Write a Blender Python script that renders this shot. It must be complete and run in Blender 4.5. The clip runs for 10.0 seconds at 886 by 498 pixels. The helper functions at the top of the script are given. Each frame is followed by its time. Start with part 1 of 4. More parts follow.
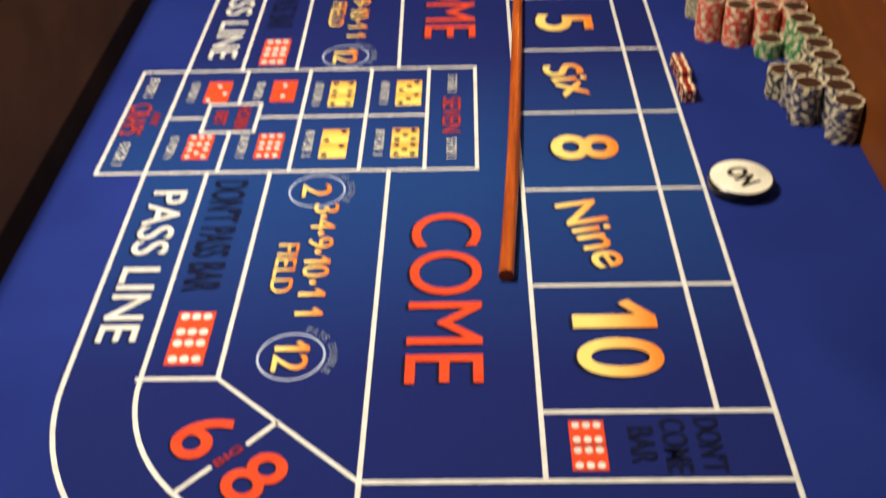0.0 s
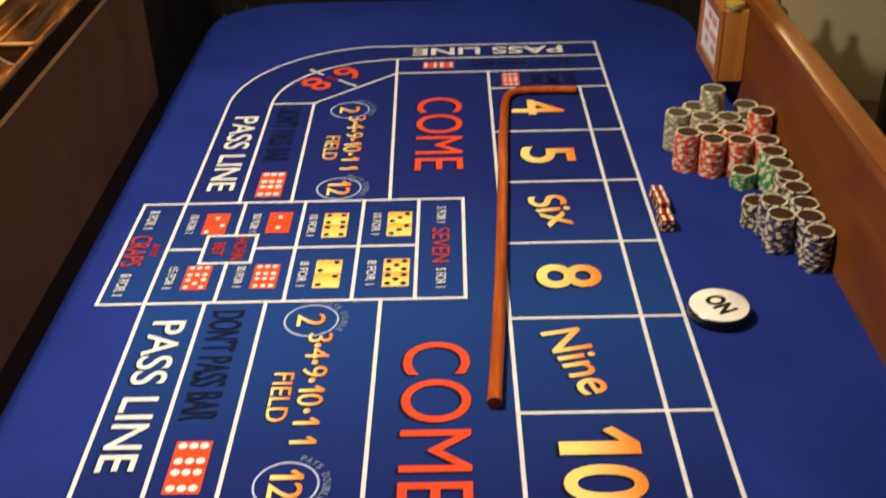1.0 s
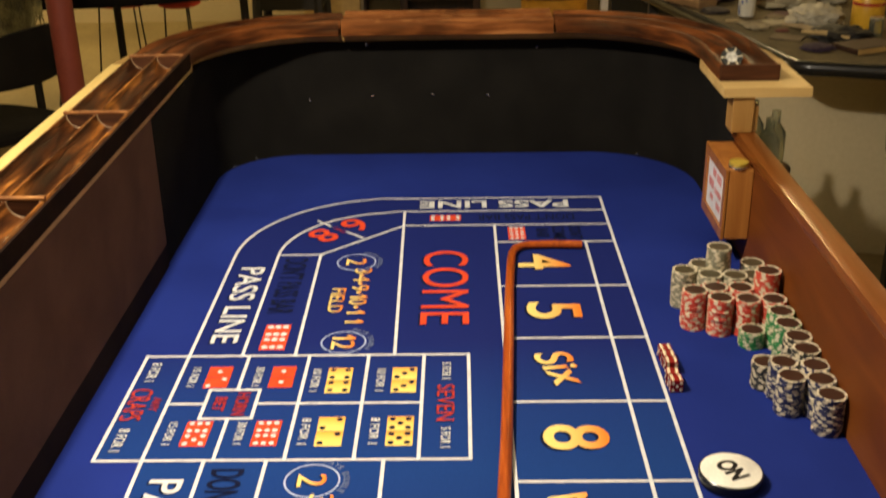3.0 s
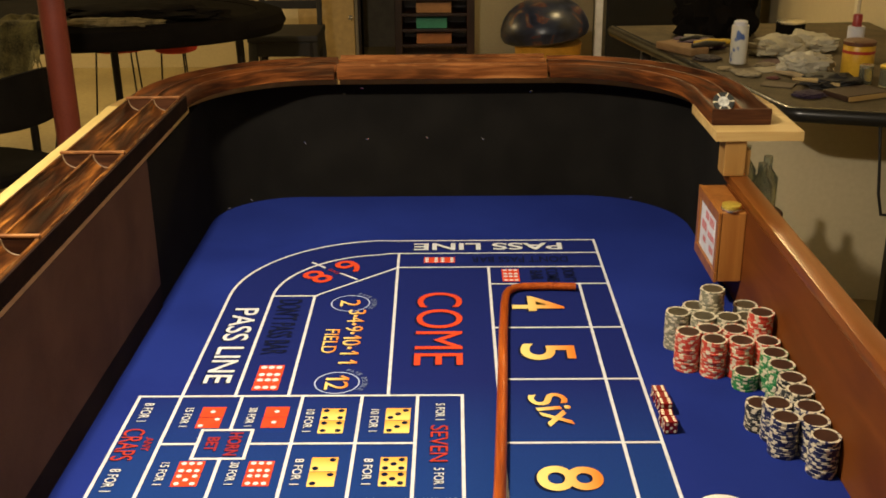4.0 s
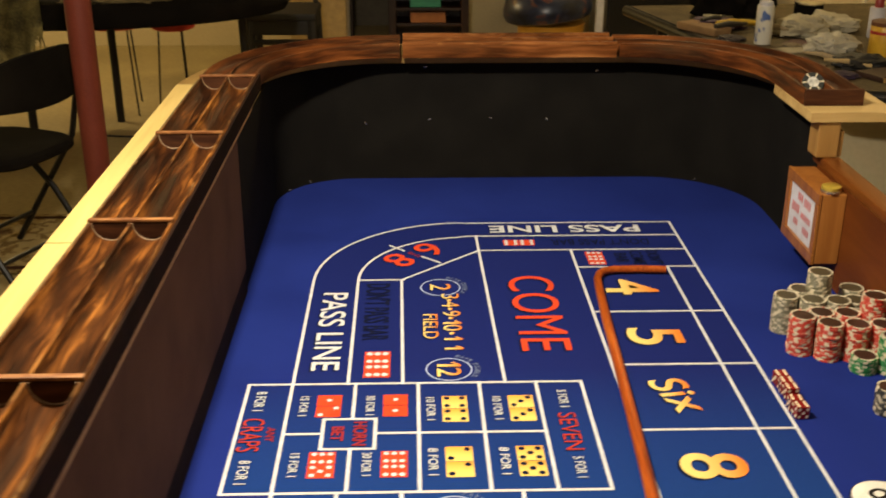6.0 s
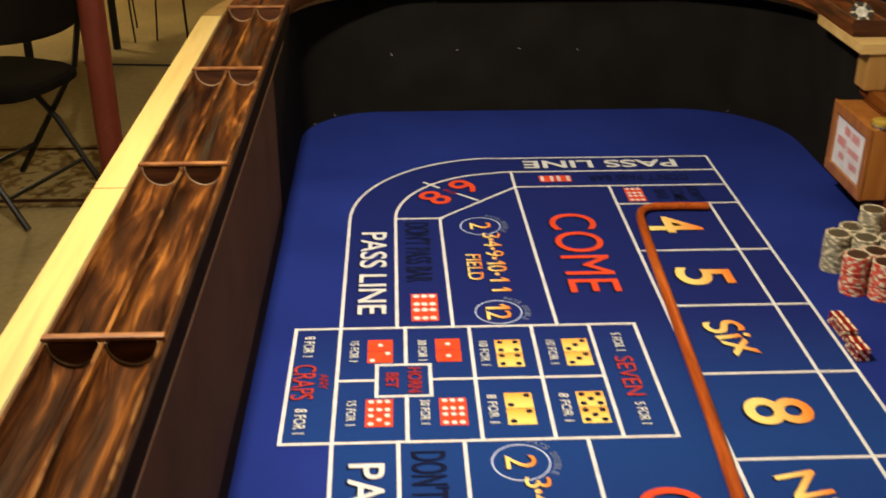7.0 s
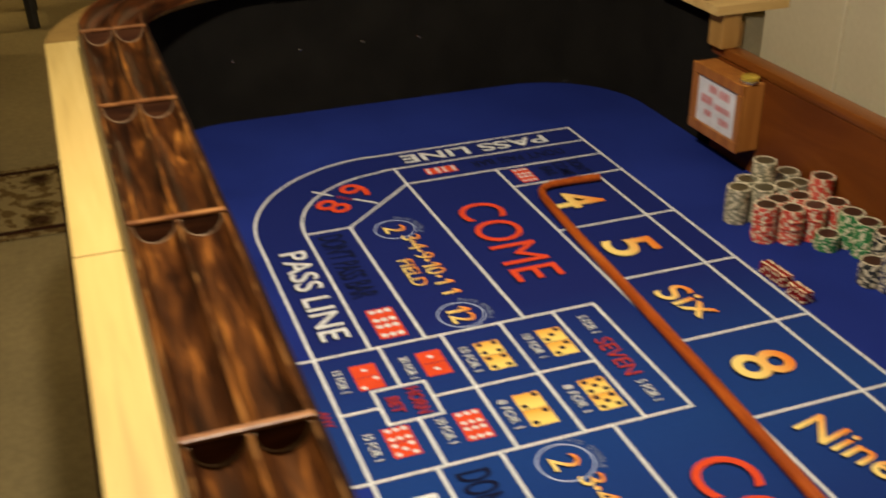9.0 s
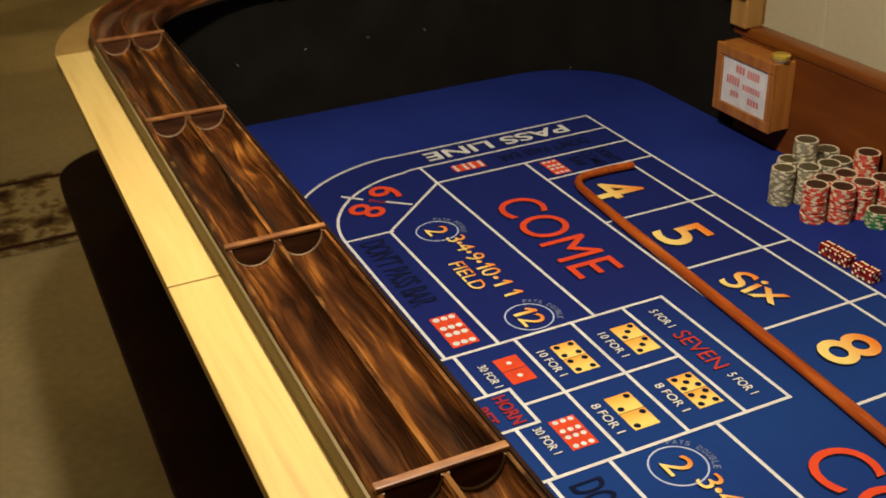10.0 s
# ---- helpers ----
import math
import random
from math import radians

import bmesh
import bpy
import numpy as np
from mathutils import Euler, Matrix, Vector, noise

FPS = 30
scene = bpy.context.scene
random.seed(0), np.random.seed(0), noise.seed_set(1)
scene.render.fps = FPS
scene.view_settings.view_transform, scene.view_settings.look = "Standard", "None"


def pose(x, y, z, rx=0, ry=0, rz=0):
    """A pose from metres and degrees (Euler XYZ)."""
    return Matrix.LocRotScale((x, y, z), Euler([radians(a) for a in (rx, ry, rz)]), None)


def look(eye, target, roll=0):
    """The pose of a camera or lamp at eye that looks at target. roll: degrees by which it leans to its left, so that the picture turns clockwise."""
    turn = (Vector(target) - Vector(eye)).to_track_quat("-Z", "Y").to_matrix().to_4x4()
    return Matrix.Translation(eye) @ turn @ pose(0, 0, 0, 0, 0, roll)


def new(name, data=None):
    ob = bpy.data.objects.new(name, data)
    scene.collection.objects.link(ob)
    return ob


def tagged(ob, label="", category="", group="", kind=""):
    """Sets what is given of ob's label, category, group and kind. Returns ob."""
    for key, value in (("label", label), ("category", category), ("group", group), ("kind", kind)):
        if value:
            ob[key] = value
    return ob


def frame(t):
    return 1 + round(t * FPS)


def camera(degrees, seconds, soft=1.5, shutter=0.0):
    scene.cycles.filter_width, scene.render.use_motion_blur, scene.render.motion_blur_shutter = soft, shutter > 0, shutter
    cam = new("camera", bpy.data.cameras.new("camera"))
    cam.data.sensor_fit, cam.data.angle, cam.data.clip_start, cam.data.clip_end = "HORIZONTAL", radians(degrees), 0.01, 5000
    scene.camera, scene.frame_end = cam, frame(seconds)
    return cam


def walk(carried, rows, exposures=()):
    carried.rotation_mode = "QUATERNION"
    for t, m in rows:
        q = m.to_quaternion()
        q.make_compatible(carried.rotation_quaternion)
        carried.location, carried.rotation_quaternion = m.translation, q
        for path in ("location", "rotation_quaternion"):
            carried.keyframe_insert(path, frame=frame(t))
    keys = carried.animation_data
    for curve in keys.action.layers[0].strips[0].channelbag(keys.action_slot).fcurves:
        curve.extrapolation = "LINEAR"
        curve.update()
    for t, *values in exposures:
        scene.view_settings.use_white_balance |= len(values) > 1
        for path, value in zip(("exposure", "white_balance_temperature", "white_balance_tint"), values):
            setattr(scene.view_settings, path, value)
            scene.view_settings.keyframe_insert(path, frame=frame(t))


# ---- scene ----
cam = camera(44.4, 10.0, 1.7, 0.8)
PATH = [
    (0, (0.103, -1.284, 1.496), (0.05, 0.309, 0.288), -1.9),
    (0.5, (0.106, -1.301, 1.525), (0.048, 0.363, 0.418), -2.1),
    (1, (0.104, -1.314, 1.539), (0.074, 0.397, 0.504), -1.7),
    (1.5, (0.098, -1.312, 1.547), (0.091, 0.43, 0.563), -1.2),
    (2, (0.099, -1.305, 1.54), (0.066, 0.469, 0.617), -1.7),
    (2.5, (0.103, -1.293, 1.548), (0.075, 0.496, 0.655), -1.4),
    (3, (0.102, -1.294, 1.552), (0.068, 0.537, 0.748), -1.0),
    (4.5, (0.1, -1.303, 1.541), (0.082, 0.562, 0.819), -0.5),
    (5, (0.087, -1.298, 1.537), (0.039, 0.564, 0.808), -0.4),
    (5.2, (0.08, -1.295, 1.535), (0.004, 0.564, 0.799), -0.4),
    (6.3, (-0.174, -1.253, 1.535), (-0.084, 0.584, 0.749), 0.1),
    (6.5, (-0.171, -1.275, 1.552), (-0.112, 0.55, 0.735), -1.0),
    (7, (-0.224, -1.207, 1.539), (-0.145, 0.585, 0.654), 0.2),
    (7.5, (-0.266, -1.173, 1.544), (-0.198, 0.626, 0.672), 1.0),
    (8, (-0.404, -1.155, 1.55), (0.041, 0.568, 0.637), -2.9),
    (8.5, (-0.463, -1.13, 1.556), (0.095, 0.538, 0.603), -2.3),
    (9, (-0.558, -1.084, 1.565), (0.038, 0.584, 0.637), -0.8),
    (9.5, (-0.68, -1.018, 1.564), (-0.012, 0.629, 0.647), -3.1),
    (10, (-0.709, -0.954, 1.559), (0.003, 0.656, 0.609), -2.2),
]
walk(cam, [(t, look(eye, target, roll)) for t, eye, target, roll in PATH],
     exposures=((0, 0.03), (0.5, -0.03), (1.0, -0.08), (2.0, -0.16), (2.5, -0.04), (3.0, 0.03), (5.2, 0.05), (6.5, 0.05), (7.0, -0.1), (7.5, -0.15), (8.0, -0.33), (9.0, -0.47), (10.0, -0.52)))

# ---- light ----
world = bpy.data.worlds.new("world")
scene.world = world
world.use_nodes = True
world.node_tree.nodes["Background"].inputs[0].default_value = (0.9, 0.75, 0.5, 1)
world.node_tree.nodes["Background"].inputs[1].default_value = 0.06


def bulb(name, loc, watts, radius, colour=(1.0, 0.87, 0.7)):
    data = bpy.data.lights.new(name, "POINT")
    data.energy, data.shadow_soft_size, data.color = watts, radius, colour
    ob = new(name, data)
    ob.location = loc
    return ob


bulb("unseen_bulb", (-0.425, -0.15, 2.05), 112, 0.04)
# unseen far lamp, hung well under the ceiling so its light falls off sooner
bulb("unseen_bulb", (-2.9, 5.0, 1.75), 66, 0.08, (1.0, 0.74, 0.36))
# made-up fill lamp, added to brighten the far wall and work table
bulb("unseen_bulb", (1.15, 4.0, 2.25), 42, 0.08, (1.0, 0.74, 0.36))

# ---- materials ----


def nodes_of(name, rough=0.6, metal=0.0, spec=0.5):
    m = bpy.data.materials.new(name)
    m.use_nodes = True
    nt = m.node_tree
    b = nt.nodes["Principled BSDF"]
    b.inputs["Roughness"].default_value = rough
    b.inputs["Metallic"].default_value = metal
    b.inputs["Specular IOR Level"].default_value = spec
    return m, nt, b


def node(nt, kind, **sets):
    n = nt.nodes.new(kind)
    for k, v in sets.items():
        n.inputs[k.replace("_", " ")].default_value = v
    return n


def ramp(nt, fac, stops):
    r = nt.nodes.new("ShaderNodeValToRGB")
    el = r.color_ramp.elements
    while len(el) < len(stops):
        el.new(0.5)
    for e, (p, c) in zip(el, stops):
        e.position, e.color = p, (*c, 1)
    nt.links.new(fac, r.inputs[0])
    return r.outputs[0]


def coords(nt, scale=(1, 1, 1), which="Object"):
    tc = nt.nodes.new("ShaderNodeTexCoord")
    mp = nt.nodes.new("ShaderNodeMapping")
    mp.inputs["Scale"].default_value = scale
    nt.links.new(tc.outputs[which], mp.inputs[0])
    return mp.outputs[0]


def noise_out(nt, vec, scale, detail=4, dist=0.0):
    n = node(nt, "ShaderNodeTexNoise", Scale=scale, Detail=detail, Distortion=dist)
    nt.links.new(vec, n.inputs["Vector"])
    return n.outputs["Fac"]


def bump(nt, b, height, strength=0.2, dist=0.002):
    bp = nt.nodes.new("ShaderNodeBump")
    bp.inputs["Strength"].default_value, bp.inputs["Distance"].default_value = strength, dist
    nt.links.new(height, bp.inputs["Height"])
    nt.links.new(bp.outputs[0], b.inputs["Normal"])


def mottled(name, a, c, scale=8.0, rough=0.6, fine=120.0, relief=0.15, metal=0.0, spec=0.5, stretch=(1, 1, 1), dist=0.002):
    """Two colours mixed by a broad and a fine noise, with fine relief."""
    m, nt, b = nodes_of(name, rough, metal, spec)
    v = coords(nt, stretch)
    n1, n2 = noise_out(nt, v, scale, 5, 0.3), noise_out(nt, v, fine, 3)
    mx = nt.nodes.new("ShaderNodeMath")
    mx.operation = "MULTIPLY_ADD"
    mx.inputs[1].default_value = 0.35
    nt.links.new(n2, mx.inputs[0])
    ad = nt.nodes.new("ShaderNodeMath")
    ad.operation = "MULTIPLY"
    ad.inputs[1].default_value = 0.65
    nt.links.new(n1, ad.inputs[0])
    nt.links.new(ad.outputs[0], mx.inputs[2])
    nt.links.new(ramp(nt, mx.outputs[0], [(0.36, a), (0.64, c)]), b.inputs["Base Color"])
    bump(nt, b, n2, relief, dist)
    return m


def wood(name, dark, mid, light, grain=(30, 2.5, 30), rough=0.35, scale=1.0, relief=0.2, coat=0.0):
    """Stained wood: long streaks of grain, broad patches of stain."""
    m, nt, b = nodes_of(name, rough)
    v = coords(nt, grain)
    g = noise_out(nt, v, 1.6 * scale, 6, 1.2)
    p = noise_out(nt, coords(nt, tuple(0.25 * s for s in grain)), 2.2 * scale, 3, 0.6)
    mx = nt.nodes.new("ShaderNodeMath")
    mx.operation = "ADD"
    nt.links.new(g, mx.inputs[0])
    nt.links.new(p, mx.inputs[1])
    hf = nt.nodes.new("ShaderNodeMath")
    hf.operation = "MULTIPLY"
    hf.inputs[1].default_value = 0.5
    nt.links.new(mx.outputs[0], hf.inputs[0])
    nt.links.new(ramp(nt, hf.outputs[0], [(0.34, dark), (0.5, mid), (0.66, light)]), b.inputs["Base Color"])
    bump(nt, b, g, relief, 0.001)
    b.inputs["Coat Weight"].default_value = coat
    b.inputs["Coat Roughness"].default_value = 0.2
    return m


def maths(nt, op, a, b):
    """One Math node; a and b are sockets or numbers."""
    n = nt.nodes.new("ShaderNodeMath")
    n.operation = op
    for k, v in enumerate((a, b)):
        if isinstance(v, (int, float)):
            n.inputs[k].default_value = v
        else:
            nt.links.new(v, n.inputs[k])
    return n.outputs[0]


def burnt(name, grain, stops, worn=(0.22, 0.1, 0.028), wear=0.55):
    """Scorched and varnished pine: wavy near-black winter grain, amber streaks, knots, edges rubbed pale."""
    m, nt, b = nodes_of(name, 0.4, 0, 0.16)
    uv = coords(nt, (1, 1, 1), "UV")
    sp = nt.nodes.new("ShaderNodeSeparateXYZ")
    nt.links.new(uv, sp.inputs[0])
    # the grain swings round knots
    swing = maths(nt, "MULTIPLY", maths(nt, "SUBTRACT", noise_out(nt, coords(nt, (6, 14, 1), "UV"), 1.0, 2, 0.4), 0.5), 0.022)
    cb = nt.nodes.new("ShaderNodeCombineXYZ")
    nt.links.new(maths(nt, "MULTIPLY", sp.outputs[0], grain[0]), cb.inputs[0])
    nt.links.new(maths(nt, "MULTIPLY", maths(nt, "ADD", sp.outputs[1], swing), grain[1]), cb.inputs[1])
    g = noise_out(nt, cb.outputs[0], 1.0, 7, 0.9)
    p = noise_out(nt, coords(nt, (4.5, 24, 1), "UV"), 1.0, 4, 1.1)
    tone = maths(nt, "ADD", maths(nt, "MULTIPLY", g, 0.46), maths(nt, "MULTIPLY", p, 0.58))
    col = ramp(nt, tone, stops)
    # wear along the crests of the profile
    crest = 1.0
    for at in (0.031, 0.1058, 0.181):
        crest = maths(nt, "MINIMUM", crest, maths(nt, "ABSOLUTE", maths(nt, "SUBTRACT", sp.outputs[1], at), 0.0))
    near = maths(nt, "SUBTRACT", 1.0, maths(nt, "MULTIPLY", crest, 220.0))
    rub = maths(nt, "SUBTRACT", noise_out(nt, coords(nt, (26, 60, 1), "UV"), 1.0, 4, 0.6), 0.5)
    rubbed = maths(nt, "MULTIPLY", maths(nt, "MAXIMUM", near, 0.0), maths(nt, "MULTIPLY", maths(nt, "MAXIMUM", rub, 0.0), 6.0))
    mix = nt.nodes.new("ShaderNodeMix")
    mix.data_type = "RGBA"
    nt.links.new(maths(nt, "MINIMUM", rubbed, wear), mix.inputs["Factor"])
    nt.links.new(col, mix.inputs["A"])
    mix.inputs["B"].default_value = (*worn, 1)
    nt.links.new(mix.outputs["Result"], b.inputs["Base Color"])
    nt.links.new(maths(nt, "ADD", maths(nt, "MULTIPLY", p, 0.5), 0.28), b.inputs["Roughness"])
    bump(nt, b, g, 0.9, 0.003)
    b.inputs["Specular Tint"].default_value = (1.0, 0.62, 0.28, 1)
    return m


def graded(name, low, high, axis=0, rough=0.75):
    """Printed ink that runs from one colour to another across each mark."""
    m, nt, b = nodes_of(name, rough, 0, 0.2)
    sp = nt.nodes.new("ShaderNodeSeparateXYZ")
    nt.links.new(coords(nt, (1, 1, 1), "Generated"), sp.inputs[0])
    nt.links.new(ramp(nt, sp.outputs[axis], [(0.25, low), (0.95, high)]), b.inputs["Base Color"])
    return m


def plain(name, c, rough=0.5, metal=0.0, spec=0.5):
    k = 0.82
    return mottled(name, tuple(k * x for x in c), tuple(min(1, 1.12 * x) for x in c), 25, rough, 300, 0.05, metal, spec)


M_FELT = mottled("felt_blue", (0.0088, 0.0185, 0.142), (0.0128, 0.0268, 0.19), 5, 0.95, 900, 0.25, 0, 0.1, dist=0.0006)


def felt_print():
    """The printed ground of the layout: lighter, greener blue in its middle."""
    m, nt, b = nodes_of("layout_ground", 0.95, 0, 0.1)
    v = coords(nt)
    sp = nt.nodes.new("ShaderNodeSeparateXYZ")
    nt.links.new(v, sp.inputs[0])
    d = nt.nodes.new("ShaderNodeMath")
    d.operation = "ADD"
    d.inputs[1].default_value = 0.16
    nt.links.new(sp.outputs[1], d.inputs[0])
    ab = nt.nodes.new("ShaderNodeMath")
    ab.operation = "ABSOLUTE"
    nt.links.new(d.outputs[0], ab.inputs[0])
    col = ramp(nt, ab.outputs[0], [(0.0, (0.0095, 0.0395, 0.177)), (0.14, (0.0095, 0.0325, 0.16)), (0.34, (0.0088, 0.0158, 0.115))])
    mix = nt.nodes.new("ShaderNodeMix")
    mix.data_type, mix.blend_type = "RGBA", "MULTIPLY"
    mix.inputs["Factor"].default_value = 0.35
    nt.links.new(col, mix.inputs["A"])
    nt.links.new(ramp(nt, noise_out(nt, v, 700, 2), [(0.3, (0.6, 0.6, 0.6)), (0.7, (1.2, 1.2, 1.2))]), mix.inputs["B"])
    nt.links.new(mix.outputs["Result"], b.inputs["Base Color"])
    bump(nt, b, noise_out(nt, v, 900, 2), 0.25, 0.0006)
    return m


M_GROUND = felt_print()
M_WHITE = mottled("ink_white", (0.52, 0.53, 0.52), (0.68, 0.69, 0.68), 60, 0.85, 800, 0.15, 0, 0.15, dist=0.0005)
M_INKRED = mottled("ink_red", (0.55, 0.049, 0.014), (0.65, 0.068, 0.019), 40, 0.85, 800, 0.15, 0, 0.15, dist=0.0005)
M_MIDRED = mottled("ink_mid_red", (0.36, 0.03, 0.018), (0.44, 0.042, 0.022), 40, 0.85, 800, 0.12, 0, 0.15, dist=0.0005)
M_DARKRED = mottled("ink_dark_red", (0.23, 0.018, 0.026), (0.3, 0.025, 0.032), 40, 0.85, 800, 0.1, 0, 0.15, dist=0.0005)
M_BLACKINK = mottled("ink_black", (0.004, 0.006, 0.024), (0.006, 0.009, 0.036), 40, 0.9, 800, 0.1, 0, 0.1, dist=0.0005)
M_GREYINK = mottled("ink_grey", (0.12, 0.15, 0.26), (0.16, 0.2, 0.32), 40, 0.9, 800, 0.1, 0, 0.1, dist=0.0005)
M_RING = mottled("ink_pale_blue", (0.35, 0.42, 0.62), (0.45, 0.52, 0.72), 40, 0.9, 800, 0.1, 0, 0.1, dist=0.0005)
M_GOLD = graded("ink_gold", (0.8, 0.6, 0.18), (0.72, 0.2, 0.02))
M_GOLDDICE = graded("ink_gold_dice", (0.82, 0.6, 0.15), (0.75, 0.36, 0.05), 1)
# the brightest stops also paint varnish glints into the amber grain
M_RAIL = burnt("rail_burnt_wood", (9, 120, 1), [(0.4, (0.01, 0.0035, 0.0018)), (0.49, (0.034, 0.0105, 0.0032)), (0.56, (0.072, 0.0235, 0.0055)), (0.62, (0.18, 0.063, 0.012)), (0.7, (0.36, 0.145, 0.026))])
M_RAILX = burnt("rail_burnt_wood_curve", (6, 90, 1), [(0.4, (0.018, 0.0055, 0.003)), (0.5, (0.052, 0.015, 0.0045)), (0.58, (0.11, 0.032, 0.008)), (0.68, (0.23, 0.074, 0.017))], (0.16, 0.06, 0.018), 0.35)
M_BLOCK = burnt("rail_light_stain", (5, 95, 1), [(0.4, (0.05, 0.015, 0.0045)), (0.5, (0.12, 0.037, 0.0095)), (0.58, (0.19, 0.064, 0.017)), (0.7, (0.3, 0.12, 0.036))], (0.3, 0.13, 0.04), 0.4)
M_DIV = wood("divider_wood", (0.07, 0.022, 0.006), (0.17, 0.062, 0.017), (0.36, 0.16, 0.045), (12, 40, 40), 0.45, 1.0, 0.3, 0.15)
M_DIVDARK = wood("divider_dark_wood", (0.022, 0.008, 0.004), (0.055, 0.02, 0.008), (0.11, 0.042, 0.016), (6, 40, 40), 0.7)
M_DIVDARK.node_tree.nodes["Principled BSDF"].inputs["Specular IOR Level"].default_value = 0.1
M_PINE = wood("raw_pine", (0.42, 0.285, 0.085), (0.53, 0.375, 0.115), (0.6, 0.44, 0.15), (30, 2.0, 30), 0.6, 1.0, 0.1)
M_PINEX = wood("raw_pine_cross", (0.36, 0.22, 0.07), (0.47, 0.31, 0.11), (0.56, 0.39, 0.15), (2.0, 30, 30), 0.6, 1.0, 0.1)
M_TAN = wood("tan_board", (0.32, 0.18, 0.07), (0.42, 0.25, 0.1), (0.5, 0.31, 0.14), (12, 12, 30), 0.6, 1.0, 0.1)
M_ENDPLY = wood("stained_ply", (0.19, 0.108, 0.024), (0.26, 0.152, 0.036), (0.32, 0.195, 0.052), (12, 12, 30), 0.6, 1.0, 0.1)
M_OLIVE = wood("raw_rail_side", (0.075, 0.05, 0.015), (0.125, 0.088, 0.028), (0.19, 0.14, 0.05), (30, 3, 30), 0.65, 1.0, 0.2)
M_POST = wood("amber_pine", (0.2, 0.095, 0.02), (0.28, 0.145, 0.034), (0.36, 0.2, 0.055), (25, 25, 3), 0.55, 1.0, 0.15)
M_RIM = mottled("worn_rim", (0.13, 0.07, 0.03), (0.25, 0.16, 0.08), 60, 0.7, 300, 0.2)
M_CHERRY = wood("cherry_panel", (0.095, 0.024, 0.004), (0.135, 0.036, 0.0055), (0.18, 0.054, 0.0095), (22, 2.0, 9), 0.55, 1.0, 0.1, 0.05)
M_CHERRY.node_tree.nodes["Principled BSDF"].inputs["Specular IOR Level"].default_value = 0.15
M_TRIM = wood("cherry_trim", (0.11, 0.03, 0.005), (0.155, 0.045, 0.0075), (0.21, 0.068, 0.013), (30, 2.0, 30), 0.32, 1.0, 0.1, 0.0)
M_TRIM.node_tree.nodes["Principled BSDF"].inputs["Specular Tint"].default_value = (1.0, 0.55, 0.2, 1)
M_BOX = wood("honey_wood", (0.2, 0.064, 0.012), (0.33, 0.12, 0.023), (0.45, 0.19, 0.042), (25, 25, 2.2), 0.35, 1.0, 0.12, 0.4)
M_BOARD = mottled("stained_board", (0.012, 0.0045, 0.0025), (0.028, 0.01, 0.0055), 9, 0.8, 200, 0.2, 0, 0.08)
M_BROWNPAD = mottled("brown_fabric", (0.072, 0.036, 0.025), (0.108, 0.055, 0.039), 9, 0.95, 700, 0.3, 0, 0.15, dist=0.0006)
M_BLACKPAD = mottled("black_rubber", (0.0062, 0.0055, 0.0045), (0.011, 0.0098, 0.0078), 12, 0.95, 500, 0.25, 0, 0.09)
M_MAHOG = wood("dark_apron", (0.008, 0.003, 0.002), (0.018, 0.006, 0.004), (0.035, 0.012, 0.007), (30, 3, 3), 0.4)
M_STICK = wood("stick_wood", (0.19, 0.033, 0.004), (0.34, 0.065, 0.007), (0.46, 0.108, 0.013), (60, 5, 60), 0.42, 1.0, 0.15, 0.15)
M_STICK.node_tree.nodes["Principled BSDF"].inputs["Specular IOR Level"].default_value = 0.2
M_CHIPWHITE = plain("chip_white", (0.6, 0.53, 0.37), 0.45)
M_CHIPRED = plain("chip_red", (0.54, 0.05, 0.026), 0.4)
M_CHIPGREEN = plain("chip_green", (0.02, 0.2, 0.05), 0.4)
M_CHIPBLUE = plain("chip_blue", (0.018, 0.024, 0.085), 0.4)
M_CHIPBLACK = plain("chip_black", (0.02, 0.022, 0.02), 0.4)
M_CHIPGREY = plain("chip_grey", (0.21, 0.2, 0.13), 0.4)
M_INLAY = plain("chip_inlay", (0.045, 0.02, 0.012), 0.35)
M_INLAYGREY = plain("chip_inlay_grey", (0.07, 0.057, 0.03), 0.35)
M_PUCKWHITE = plain("puck_white", (0.8, 0.77, 0.66), 0.3)
M_BLACKGLOSS = plain("black_plastic", (0.012, 0.012, 0.012), 0.25)
M_BLACKMAT = plain("black_matt", (0.016, 0.015, 0.014), 0.6)
M_DICE = plain("dice_red", (0.22, 0.008, 0.007), 0.12)
M_PIP = plain("dice_pip", (0.9, 0.8, 0.52), 0.4)
M_PAPER = plain("sign_paper", (0.62, 0.62, 0.66), 0.7)
M_SIGNRED = plain("sign_red", (0.56, 0.19, 0.19), 0.7)
M_BRASS = plain("brass_yellow", (0.75, 0.55, 0.08), 0.3, 0.6)
M_SILVER = plain("bright_metal", (0.7, 0.66, 0.55), 0.25, 0.9)
M_COLUMN = mottled("maroon_paint", (0.13, 0.022, 0.013), (0.19, 0.035, 0.02), 6, 0.45, 160, 0.15)
M_STEELBLK = plain("black_steel", (0.012, 0.011, 0.01), 0.35, 0.3)
M_FLOOR = mottled("worn_concrete", (0.27, 0.212, 0.096), (0.41, 0.325, 0.15), 1.6, 0.75, 40, 0.2)
M_WALL = mottled("beige_wall", (0.54, 0.46, 0.28), (0.63, 0.54, 0.34), 1.2, 0.8, 60, 0.1)
M_WALLR = mottled("pale_panel", (0.7, 0.64, 0.47), (0.78, 0.72, 0.55), 1.5, 0.7, 60, 0.1)
M_CEIL = mottled("ceiling_white", (0.3, 0.28, 0.23), (0.38, 0.36, 0.3), 2, 0.9, 60, 0.2)


